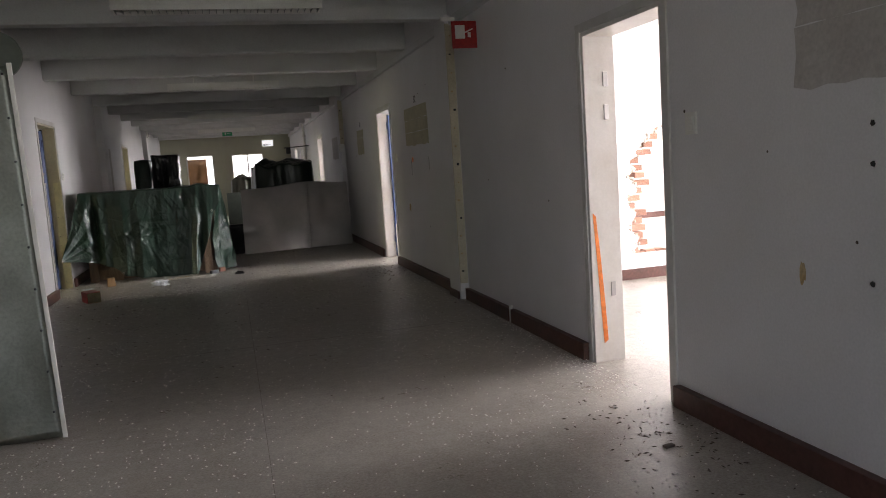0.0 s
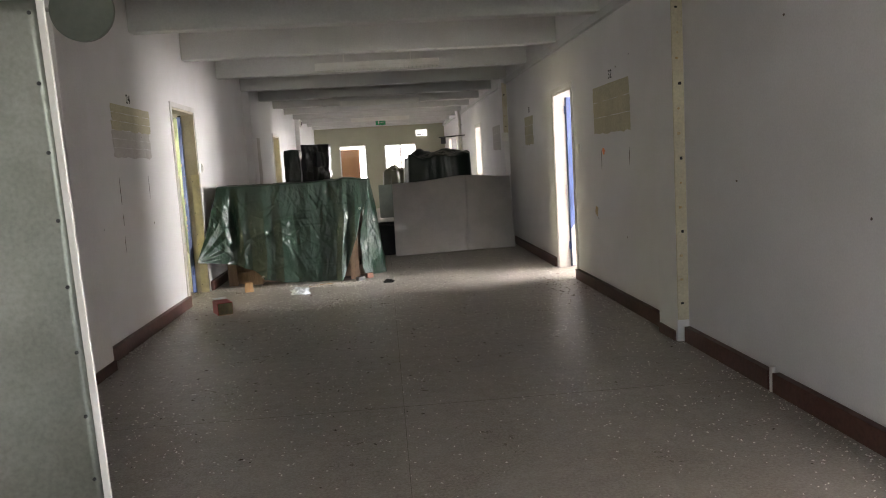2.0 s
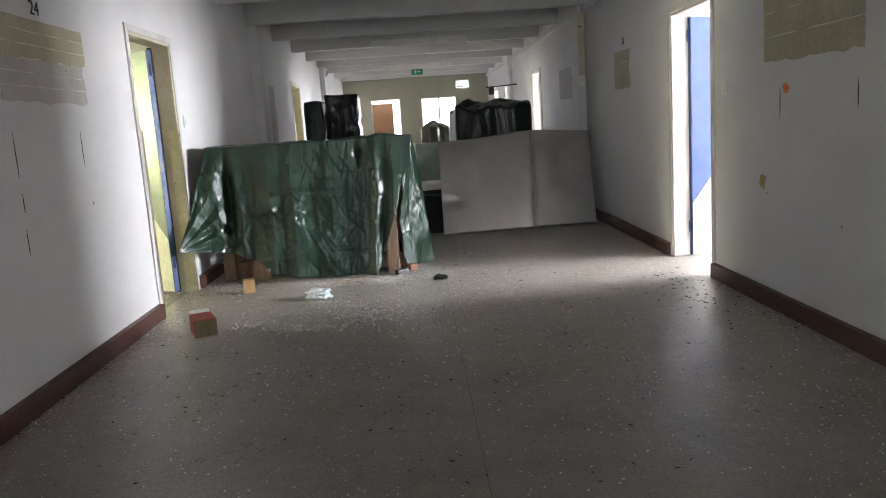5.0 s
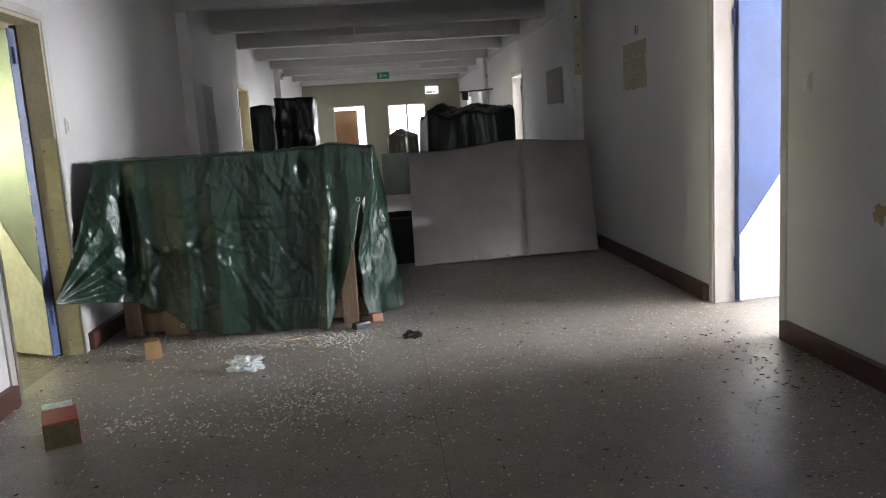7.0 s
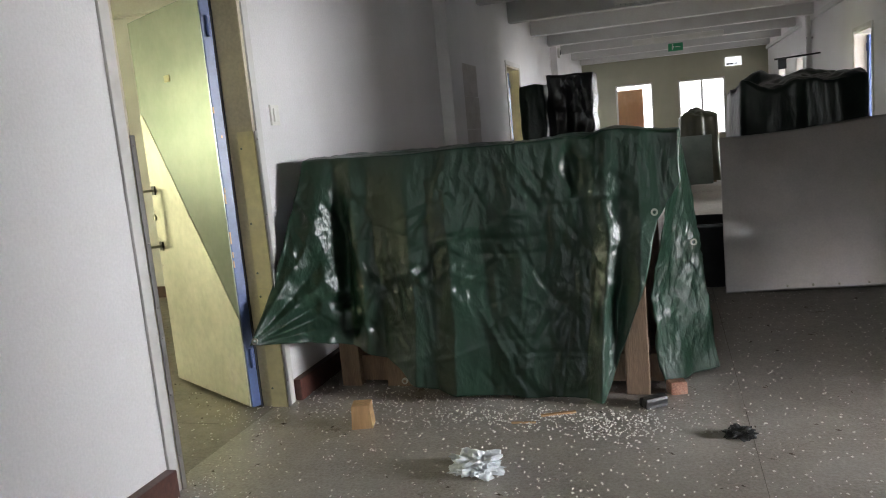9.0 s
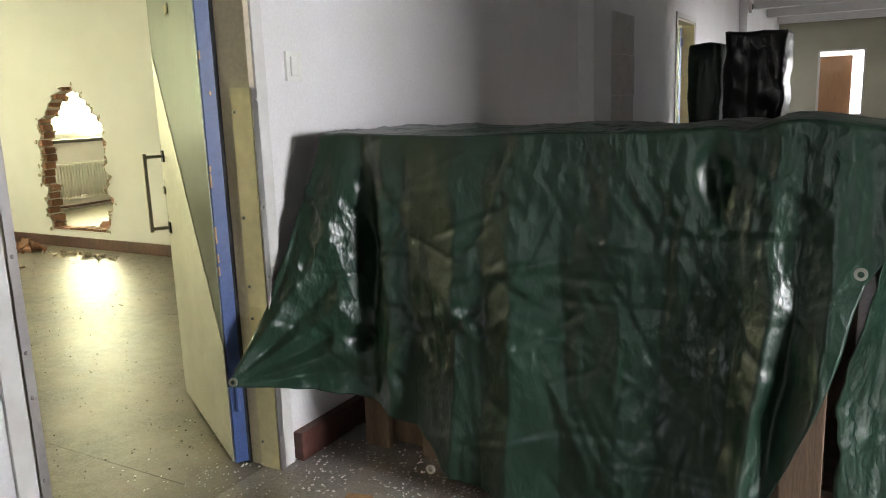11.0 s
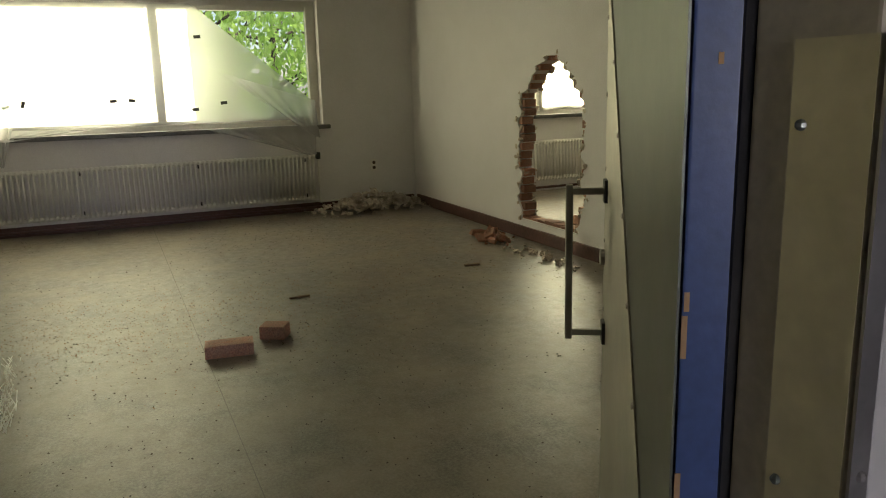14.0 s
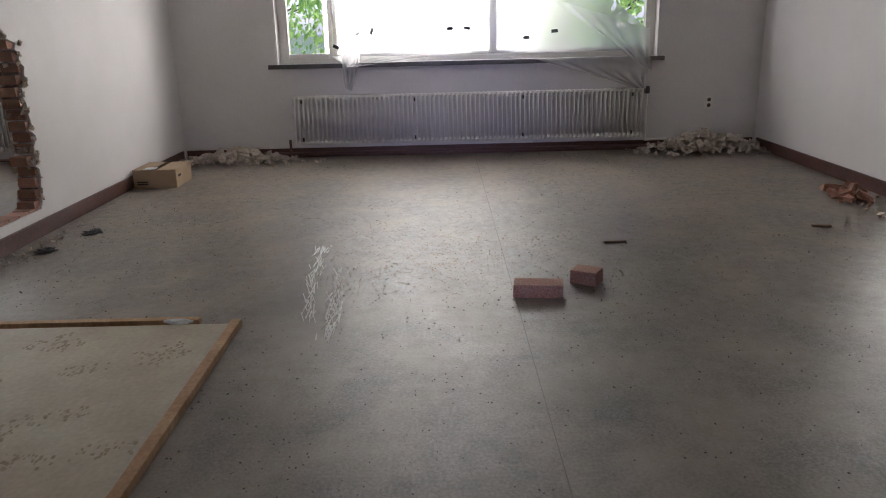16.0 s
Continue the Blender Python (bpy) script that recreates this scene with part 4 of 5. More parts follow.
# signs
t = thing("fire_sign", (2.8, 6.43, 2.27), "square red fire-alarm sign with white pictogram, projecting from the wall", "sign")
part("plate", boxed(2.685, 2.905, 6.43, 6.438, 2.27, 2.495, bevel=0.002), RED, t)
part("pictogram", boxed(2.715, 2.80, 6.426, 6.4302, 2.35, 2.46), WHITE_PLASTIC, t)
part("pictogram", boxed(2.825, 2.85, 6.426, 6.4302, 2.36, 2.40), WHITE_PLASTIC, t)
bm = bmesh.new()
rod(bm, (2.79, 6.428, 2.395), (2.87, 6.428, 2.43), 0.005, 6)
part("pictogram", bm, WHITE_PLASTIC, t)
part("bracket", boxed(2.60, 2.72, 6.438, 6.46, 2.5, 2.53, bevel=0.003), WHITE_PLASTIC, t)
t = thing("exit_sign", (0.83, 24.5, 2.58), "small green exit sign hanging from the ceiling", "sign")
part("plate", boxed(0.69, 0.98, 24.5, 24.52, 2.58, 2.735, bevel=0.003), GREEN_SIGN, t)
bm = bmesh.new()
rod(bm, (0.77, 24.496, 2.61), (0.79, 24.496, 2.66), 0.009, 6)
rod(bm, (0.79, 24.496, 2.66), (0.77, 24.496, 2.69), 0.011, 6)
rod(bm, (0.76, 24.496, 2.655), (0.81, 24.496, 2.665), 0.006, 6)
bmesh.ops.create_uvsphere(bm, u_segments=8, v_segments=5, radius=0.011, matrix=Matrix.Translation((0.775, 24.496, 2.71)))
part("pictogram", bm, WHITE_PLASTIC, t)
part("pictogram", boxed(0.83, 0.93, 24.496, 24.4995, 2.652, 2.667), WHITE_PLASTIC, t)
for x in (0.72, 0.95):
    bm = bmesh.new()
    rod(bm, (x, 24.51, 2.73), (x, 24.51, TOP), 0.005, 6)
    part("hanger", bm, STEEL, t)
t = thing("wall_sign", (2.15, 27.18, 2.3), "small white sign with dark lettering bars on the end wall", "sign")
part("plate", boxed(1.97, 2.33, 27.165, 27.198, 2.30, 2.50, bevel=0.003), glow("lit_sign", (0.85, 0.87, 0.9), 0.3), t)
for x0, x1 in ((2.0, 2.07), (2.08, 2.15), (2.18, 2.2), (2.22, 2.24)):
    part("text_bar", boxed(x0, x1, 27.161, 27.1645, 2.325, 2.365), INK, t)

# pipes and fittings far along the corridor
t = thing("wall_pipe", (XR - 0.06, 21.6, 0), "white painted vertical pipe with clips on the wall", "pipe")
bm = bmesh.new()
rod(bm, (XR - 0.06, 21.6, 0), (XR - 0.06, 21.6, 2.66), 0.035, 12)
part("pipe", bm, WHITE_ENAMEL, t)
for z in (0.6, 1.6, 2.3):
    part("clip", boxed(XR - 0.1, XR, 21.58, 21.62, z, z + 0.03), STEEL, t)
t = thing("wall_bracket", (2.4, 21.0, 1.9), "dark metal arm with a lamp head fixed to the wall", "bracket")
bm = bmesh.new()
rod(bm, (2.25, 21.0, 2.0), (XR, 21.0, 2.03), 0.014)
part("arm", bm, BLACK, t)
part("head", boxed(2.3, 2.42, 20.95, 21.05, 1.84, 2.0, bevel=0.02), BLACK, t)
t = thing("alarm_bell", (XL + 0.12, 21.72, 2.5), "round white alarm bell on the wall pier", "bell")
bm = bmesh.new()
rod(bm, (XL + 0.118, 21.9, 2.58), (XL + 0.16, 21.9, 2.58), 0.09, 20)
part("gong", bm, WHITE_ENAMEL, t)
bm = bmesh.new()
rod(bm, (XL + 0.16, 21.9, 2.58), (XL + 0.17, 21.9, 2.58), 0.045, 14)
part("hub", bm, BLACK, t)

# glazed openings in the end wall
for i, (a, b, top) in enumerate(((-0.57, 0.31, 2.11), (0.90, 1.96, 2.08))):
    t = thing("end_window_%d" % (i + 1), ((a + b) / 2, YE + 0.1, 0.75), "glazed opening in the corridor end wall", "window", kind="structure")
    bm = bmesh.new()
    for q in ((a, a + 0.04, 0.75, top), (b - 0.04, b, 0.75, top), (a + 0.04, b - 0.04, top - 0.04, top), (a + 0.04, b - 0.04, 0.75, 0.79)):
        box(bm, q[0], q[1], YE + 0.03, YE + 0.09, q[2], q[3])
    part("window_frame", bm, TRIM, t)
    if i:
        part("mullion", boxed(1.41, 1.46, YE + 0.03, YE + 0.09, 0.79, top - 0.04), TRIM, t)
    p = part("pane", boxed(a + 0.04, b - 0.04, YE + 0.055, YE + 0.06, 0.79, top - 0.04), GLASS, t)
    p.visible_shadow = False
single("brown_door", boxed(-0.56, 0.06, YE + 0.5, YE + 0.55, 0, 2.0, bevel=0.005), BROWN_PANEL, "reddish-brown wooden door beyond the end window", "door")

# ---- doors ----


def clad_leaf(name, hinge, angle, width, high, label, face, upper=DARK_STEEL, upper_label="dark grey-green painted sheet"):
    """A blue door leaf with a dark sheet above and a bright plate below a slanting seam. face: the side that bears them."""
    t = thing(name, (*hinge, 0), label, "door")
    m = Matrix.Translation((*hinge, 0)) @ Matrix.Rotation(radians(angle), 4, "Z")
    part("leaf", boxed(0, width, -0.025, 0.025, 0.012, high, m=m, bevel=0.003), BLUE, t, "blue painted door leaf with chipped edges")
    y = face * 0.0285

    def plate(pname, pts, mat, d, lab):
        bm = slab("y", y - 0.0015 if face > 0 else y - 0.0015, 0.003, pts)
        bmesh.ops.translate(bm, vec=(0, d, 0), verts=bm.verts)
        bmesh.ops.transform(bm, matrix=m, verts=bm.verts)
        return part(pname, bm, mat, t, lab)

    plate("dark_plate", [(0.004, 0.016), (width - 0.004, 0.016), (width - 0.004, high - 0.004), (0.004, high - 0.004)], upper, 0, upper_label)
    plate("kick_plate", [(0.006, 0.018), (width + 0.002, 0.018), (width + 0.002, 1.56), (width - 0.03, 1.56), (0.006, 0.47)], ALU, face * 0.003, "bright aluminium plate with a slanting edge")
    spots = [(0.006 + 0.012 + k * (width - 0.06) / 8, 0.47 + 0.0 - 0.02 + k * (1.09) / 8) for k in range(9)] + [(width - 0.015, 0.06 + k * 0.16) for k in range(10)] + [(0.03 + k * 0.12, 0.035) for k in range(8)]
    for a, z in spots:
        bm = bmesh.new()
        bmesh.ops.create_uvsphere(bm, u_segments=6, v_segments=4, radius=0.006, matrix=m @ Matrix.Translation((a, y + face * 0.005, z)) @ Matrix.Diagonal((1, 0.5, 1, 1)))
        part("rivet", bm, STEEL, t)
    hx = width - 0.045
    handle = part("pull_handle", boxed(hx - 0.012, hx + 0.012, y + face * 0.085 - 0.008, y + face * 0.085 + 0.008, 0.80, 1.15, m=m, bevel=0.004), ALU, t, "brushed brass-coloured pull handle")
    for z in (0.815, 1.135):
        part("standoff", boxed(hx - 0.008, hx + 0.008, min(y, y + face * 0.087), max(y, y + face * 0.087), z - 0.007, z + 0.007, m=m, bevel=0.002), ALU, handle)
        part("mount", boxed(hx - 0.02, hx + 0.02, min(y, y + face * 0.012), max(y, y + face * 0.012), z - 0.025, z + 0.025, m=m, bevel=0.003), BLACK, handle)
    bm = bmesh.new()
    rod(bm, m @ Vector((hx + 0.035, y, 0.98)), m @ Vector((hx + 0.035, y + face * 0.014, 0.98)), 0.018, 14)
    part("lock_cylinder", bm, ALU, t)
    for z, hgt, off in ((1.06, 0.05, 0.022), (1.115, 0.022, 0.02), (0.86, 0.06, 0.0225), (0.79, 0.03, 0.021), (0.74, 0.035, 0.022), (1.5, 0.03, 0.022), (1.38, 0.012, -0.004)):
        part("chip", boxed(-0.0008, 0.001, off - 0.0028 - 0.05 * (hgt - 0.03) * 0.5, off + 0.003, z, z + hgt, m=m), BARE_WOOD, t, "bare wood showing through chipped paint")
    for z in (0.22, 1.86):
        bm = bmesh.new()
        rod(bm, m @ Vector((-0.008, 0.0, z)), m @ Vector((-0.008, 0.0, z + 0.1)), 0.009, 8)
        part("hinge", bm, BLUE, t)
    return t, m


door_w, mw = clad_leaf("blue_door", (XL - WL - 0.022, 11.07), 180 - 31, 0.88, 2.07, "open blue door faced with dark and bright riveted metal plates", 1)
bm = bmesh.new()
box(bm, 0.42, 0.49, 0.031, 0.033, 1.70, 1.735, m=mw)
part("sticker", bm, PATCH, door_w, "small yellow sticker")
door_e, me_ = clad_leaf("blue_door", (XR + WR - 0.06, 11.085), 6.0, 0.86, 2.06, "open blue door with a bright metal kick plate", -1, BLUE, "blue painted door face")
clad_leaf("blue_door", (XR + WR - 0.06, 18.74), 8.0, 0.86, 2.06, "open blue door with a bright metal kick plate", -1, BLUE, "blue painted door face")
clad_leaf("blue_door", (XL - WL - 0.005, 18.42), 180 - 40, 0.89, 2.07, "open blue door faced with dark and bright riveted metal plates", 1)

# black strip for the rubber seal and for the shadow in the hinge gap
part("seal_and_gap_shade", boxed(XL - WL - 0.04, XL - WL - 0.006, 11.09, 11.13, 0, 2.09), BLACK, frame_l[0], "black door seal, with the shadow of the hinge gap as a black strip")

# metal angle plates on the jambs of the west doorway
for d, s in ((11.13 - 0.030, -1), (10.188 + 0.030, 1)):
    t = thing("jamb_plate", (XL - 0.05, d, 0), "screwed aluminium angle plate on the door jamb", "metal plate")
    for z0, z1 in ((0.0, 0.62), (0.622, 1.40)):
        part("jamb_face", boxed(XL - 0.080, XL + 0.008, min(d, d + s * 0.003), max(d, d + s * 0.003), z0, z1), JAMB_METAL, t)
    part("corner_strip", boxed(XL + 0.0145, XL + 0.018, min(d - s * 0.022, d + s * 0.003), max(d - s * 0.022, d + s * 0.003), 0, 1.40), STEEL, t)
    for z in (0.1, 0.35, 0.58, 0.7, 0.95, 1.32):
        bm = bmesh.new()
        bmesh.ops.create_uvsphere(bm, u_segments=8, v_segments=5, radius=0.006, matrix=Matrix.Translation((XL - 0.066, d + s * 0.004, z)))
        part("screw", bm, DARK_STEEL, t)
        bm = bmesh.new()
        bmesh.ops.create_uvsphere(bm, u_segments=8, v_segments=5, radius=0.006, matrix=Matrix.Translation((XL + 0.018, d - s * 0.011, z + 0.04)))
        part("screw", bm, STEEL, t)


def switch(x, y, z, nx):
    t = thing("light_switch", (x, y, z - 0.05), "white plastic rocker light switch on the wall", "light switch")
    a, b = sorted((x, x + nx * 0.012))
    part("plate", boxed(a, b, y - 0.042, y + 0.042, z - 0.052, z + 0.052, bevel=0.003), WHITE_PLASTIC, t)
    a, b = sorted((x + nx * 0.012, x + nx * 0.02))
    part("rocker", boxed(a, b, y - 0.024, y + 0.024, z - 0.034, z + 0.034, bevel=0.003), WHITE_PLASTIC, t)


switch(XL, 11.335, 1.475, 1)
switch(XR, 3.37, 1.43, -1)
switch(XR, 9.98, 1.43, -1)
t = thing("wall_socket", (-9.44, 13.38, 0.5), "white double wall socket", "socket")
part("plate", boxed(-9.45, -9.436, 13.34, 13.425, 0.42, 0.55, bevel=0.004), WHITE_PLASTIC, t)
for z in (0.455, 0.515):
    bm = bmesh.new()
    rod(bm, (-9.438, 13.382, z), (-9.434, 13.382, z), 0.02, 16)
    part("outlet", bm, DIRT, t)

# ---- marks on the corridor walls ----


def wall_patch(x, nx, y0, y1, z0, z1, mat, label, seed, bands=3):
    r = random.Random(seed)
    t = thing("wall_patch", (x, (y0 + y1) / 2, z0), label, "wall patch")
    n, step = 12, (z1 - z0) / bands
    for k in range(bands):
        a, b = z0 + k * step, z0 + (k + 1) * step - 0.004
        e0, e1 = y0 + r.uniform(-0.012, 0.012), y1 + r.uniform(-0.012, 0.012)
        loop = [(e0 + (e1 - e0) * i / n, a + r.uniform(-0.003, 0.003) - (0.02 * r.random() if k == 0 else 0)) for i in range(n)]
        loop += [(e1 + r.uniform(-0.01, 0.01), a + (b - a) * i / 4) for i in range(4)]
        loop += [(e1 + (e0 - e1) * i / n, b + r.uniform(-0.002, 0.002)) for i in range(n)]
        loop += [(e0 + r.uniform(-0.01, 0.01), b + (a - b) * i / 4) for i in range(4)]
        th = 0.002 + 0.0015 * (k % 2)
        part("glue_band", slab("x", x if nx > 0 else x - th, th, loop), mat, t)
    return t


YP = "yellowed rectangle of old glue where a board was removed"
wall_patch(XL, 1, 8.38, 9.40, 1.80, 2.01, PATCH, YP, 1)
wall_patch(XL, 1, 8.36, 9.36, 1.575, 1.795, PATCH_GREY, "greyish torn filler patch on the wall", 2)
wall_patch(XR, -1, 8.28, 9.36, 1.56, 2.0, PATCH, YP, 3)
wall_patch(XR, -1, 12.4, 13.0, 1.56, 1.95, PATCH, YP, 4)
wall_patch(XR, -1, 15.3, 16.2, 1.55, 1.98, PATCH_GREY, "greyish torn filler patch on the wall", 5)
wall_patch(XR, -1, 1.7, 2.68, 1.52, 2.2, PATCH_GREY, "grey uneven filler patch on the wall", 6)
wall_patch(XL, 1, 14.95, 15.9, 1.0, 2.0, PATCH_GREY, "large greyish rectangle where a board hung", 7)


def number(text, x, nx, y, z, size):
    cu = bpy.data.curves.new("wall_number", "FONT")
    cu.body, cu.size, cu.extrude, cu.align_x = text, size, 0.001, "CENTER"
    ob = new("wall_number", cu)
    ob.matrix_world = Matrix.Translation((x + nx * 0.003, y, z)) @ Matrix.Rotation(radians(90 if nx > 0 else -90), 4, "Z") @ Matrix.Rotation(radians(90), 4, "X")
    cu.materials.append(INK)
    tagged(ob, "handwritten black room number %s on the wall" % text, "number")


number("24", XL, 1, 8.84, 2.035, 0.11)
number("32", XR, -1, 8.80, 2.035, 0.11)
number("31", XR, -1, 12.62, 2.0, 0.11)


def stain(x, nx, y, z, wy, wz, mat, seed, name="stain", label="small rust-coloured stain on the wall"):
    r = random.Random(seed)
    loop = [(y + math.cos(a * math.pi / 9) * wy * r.uniform(0.6, 1.1), z + math.sin(a * math.pi / 9) * wz * r.uniform(0.6, 1.1)) for a in range(18)]
    single(name, slab("x", x if nx > 0 else x - 0.002, 0.002, loop), mat, label, "stain")


stain(XR, -1, 9.08, 1.385, 0.045, 0.04, ORANGE, 1, label="small orange-red paint mark on the wall")
stain(XR, -1, 9.38, 0.80, 0.05, 0.06, RUST, 2)
stain(XR, -1, 2.66, 0.80, 0.02, 0.05, RUST, 3)
for i, (y, z0, z1) in enumerate(((8.32, 1.25, 1.4), (9.15, 1.2, 1.42))):
    stain(XR, -1, y, (z0 + z1) / 2, 0.005, (z1 - z0) / 2, DIRT, 20 + i, label="dark streak below a screw hole")
for i, (y, z0, z1) in enumerate(((8.42, 1.18, 1.4), (8.41, 0.78, 0.92), (8.425, 0.98, 1.1), (9.2, 1.2, 1.4), (9.25, 0.95, 0.98))):
    stain(XL, 1, y, (z0 + z1) / 2, 0.004, (z1 - z0) / 2, DIRT, 30 + i, label="dark streak below a screw hole")
for i, z in enumerate((1.36, 1.22, 0.8)):
    stain(XR, -1, 2.32, z, 0.012, 0.012, INK, 60 + i, "plug_hole", "small dark screw hole in the plaster")
for i in range(46):
    side = i % 2
    y, z = rng.uniform(1.8, 13.5), rng.uniform(0.6, 2.3)
    if any(a - 0.1 < y < b + 0.1 for a, b, _ in (RDOORS if side else LDOORS)) or 7.0 < y < 7.6:
        continue
    stain(XR if side else XL, -1 if side else 1, y, z, rng.uniform(0.005, 0.011), rng.uniform(0.005, 0.011), DIRT, 100 + i, "plug_hole", "small dark screw hole in the plaster")
bm = slab("y", 4.4688, 0.003, [(2.925, 0.95), (2.945, 0.93), (2.965, 0.7), (2.985, 0.4), (2.998, 0.14), (2.97, 0.12), (2.96, 0.3), (2.945, 0.6)])
single("orange_stripe", bm, ORANGE, "orange spray-paint stripe on the door jamb", "paint mark")
for z in (1.52, 1.72, 0.42):
    part_hinge = part("hinge", boxed(3.03, 3.06, 4.462, 4.472, z, z + 0.09, bevel=0.003), STEEL, frame_r[0], "bare steel hinge")

# seams in the floor covering
bm = bmesh.new()
box(bm, 0.839, 0.8415, YB + 0.1, YE - 0.1, -0.01, 0.0008)
for y in (-1.2, 6.16, 13.5, 20.9):
    box(bm, XL + 0.03, XR - 0.03, y, y + 0.004, -0.01, 0.0007)
structure("floor_seam", bm, SEAM, "thin dark seam between sheets of linoleum", "trim")
bm = bmesh.new()
box(bm, -9.3, -1.6, 10.858, 10.862, -0.01, 0.0008)
structure("floor_seam", bm, SEAM, "thin dark seam between sheets of linoleum", "trim")

# ---- loose things on the corridor floor ----


def loose_box(name, x, y, sx, sy, sz, rz, mat, label, category, bevel=0.004, taper=1.0, z=0.0, group=""):
    bm = bmesh.new()
    box(bm, -sx / 2, sx / 2, -sy / 2, sy / 2, 0, sz, bevel=bevel)
    for v in bm.verts:
        v.co.x *= 1 - (1 - taper) * v.co.z / sz
        v.co += Vector((wave(v.co.x * 30, v.co.y * 30, x), wave(v.co.y * 30, v.co.z * 30, y), 0)) * bevel * 0.8
    bmesh.ops.transform(bm, matrix=pose(x, y, z, 0, 0, rz), verts=bm.verts)
    return single(name, bm, mat, label, category, group)


loose_box("wood_block", -0.84, 10.88, 0.10, 0.09, 0.11, 15, BARE_WOOD, "small offcut of pale bare wood", "wood block", taper=0.85)
t = thing("red_carton", (-0.84, 9.62, 0), "crushed red and cream drinks carton lying on its side", "carton")
place = pose(-0.87, 9.57, 0, 0, 0, 24)
part("carton", boxed(-0.074, 0.074, -0.11, 0.13, 0.002, 0.125, m=place, bevel=0.008), RED, t)
part("end", boxed(-0.070, 0.070, -0.1145, -0.1105, 0.007, 0.119, m=place, bevel=0.001), surface("olive_card", (0.17, 0.145, 0.07), (0.12, 0.1, 0.05), rough=0.6, big=9, bump=0.05), t, "dull olive carton end")
part("end_rim", boxed(-0.072, 0.072, -0.117, -0.1146, 0.002, 0.009, m=place), CARD, t, "pale torn card rim")
part("torn_flap", boxed(-0.07, 0.06, 0.085, 0.15, 0.126, 0.130, m=place @ Matrix.Rotation(radians(7), 4, "X"), bevel=0.001), TISSUE, t, "torn pale flap at the open end")
loose_box("brick_fragment", 0.56, 11.36, 0.09, 0.07, 0.06, 20, BRICK, "broken piece of red brick", "brick", 0.012)
loose_box("black_scrap", 0.46, 11.18, 0.12, 0.06, 0.05, 35, BLACK, "crumpled black plastic scrap", "scrap", 0.015)
loose_box("white_splinter", 0.04, 11.06, 0.16, 0.02, 0.008, 20, BARE_WOOD, "thin pale wooden splinter", "splinter", 0.002)
loose_box("white_splinter", -0.1, 10.95, 0.11, 0.014, 0.006, 5, BARE_WOOD, "thin pale wooden splinter", "splinter", 0.002)
loose_box("dark_chip", 2.55, 3.08, 0.05, 0.025, 0.012, 10, DIRT, "small dark chip on the floor", "chip", 0.003)


def crumple(name, x, y, r, h, mat, label, category, seed, sub=4):
    bm = bmesh.new()
    bmesh.ops.create_icosphere(bm, subdivisions=sub, radius=1)
    for v in bm.verts:
        d = 0.85 + 0.75 * wave(v.co.x * 2.2 + seed, v.co.y * 2.2, v.co.z * 2.2) + 0.85 * abs(wave(v.co.x * 4, v.co.y * 4 + seed, v.co.z * 4)) + 0.5 * abs(wave(v.co.x * 10, v.co.y * 10, v.co.z * 10 + seed))
        v.co = Vector((v.co.x * r * d, v.co.y * r * d * 0.75, max(0.001, v.co.z * d * h * 0.6 + h * 0.35)))
    bmesh.ops.translate(bm, vec=(x, y, 0), verts=bm.verts)
    return single(name, bm, mat, label, category)


crumple("crumpled_tissue", -0.2, 10.47, 0.082, 0.062, TISSUE, "crumpled white paper tissue on the floor", "tissue", 2.0)
crumple("dark_glove", 0.79, 10.86, 0.045, 0.036, BLACK, "crumpled dark grey work glove on the floor", "glove", 7.0)


def scatter(name, spots, mat, label, category, size, seed, long=1.0):
    """Very many small grains lying on the floor, as one mesh."""
    r = random.Random(seed)
    verts, faces = [], []
    for x, y in spots:
        a, s = r.uniform(0, 6.3), size * r.uniform(0.6, 1.3)
        ca, sa = math.cos(a), math.sin(a)
        n = len(verts)
        for px, py, pz in ((-long, 0, 0.6), (0, -0.6, 0.6), (long, 0, 0.6), (0, 0.6, 0.6), (0, 0, 1.25), (0, 0, -0.05)):
            verts.append((x + (px * ca - py * sa) * s, y + (px * sa + py * ca) * s, max(0.0005, pz * s)))
        for i in range(4):
            faces += [(n + i, n + (i + 1) % 4, n + 4), (n + (i + 1) % 4, n + i, n + 5)]
    me = bpy.data.meshes.new(name)
    me.from_pydata(verts, [], faces)
    me.materials.append(mat)
    return tagged(new(name, me), label, category, kind="stuff")


spots = [(rng.uniform(XL + 0.05, XR - 0.05), rng.gauss(10.4, 0.8)) for _ in range(1300)]
while len(spots) < 9000:
    x, y = rng.uniform(XL + 0.03, XR - 0.03), rng.uniform(1.0, 15.5)
    if rng.random() < 0.35 + 0.4 * wave(x * 1.1, y * 0.9, 5.0):
        spots.append((x, y))
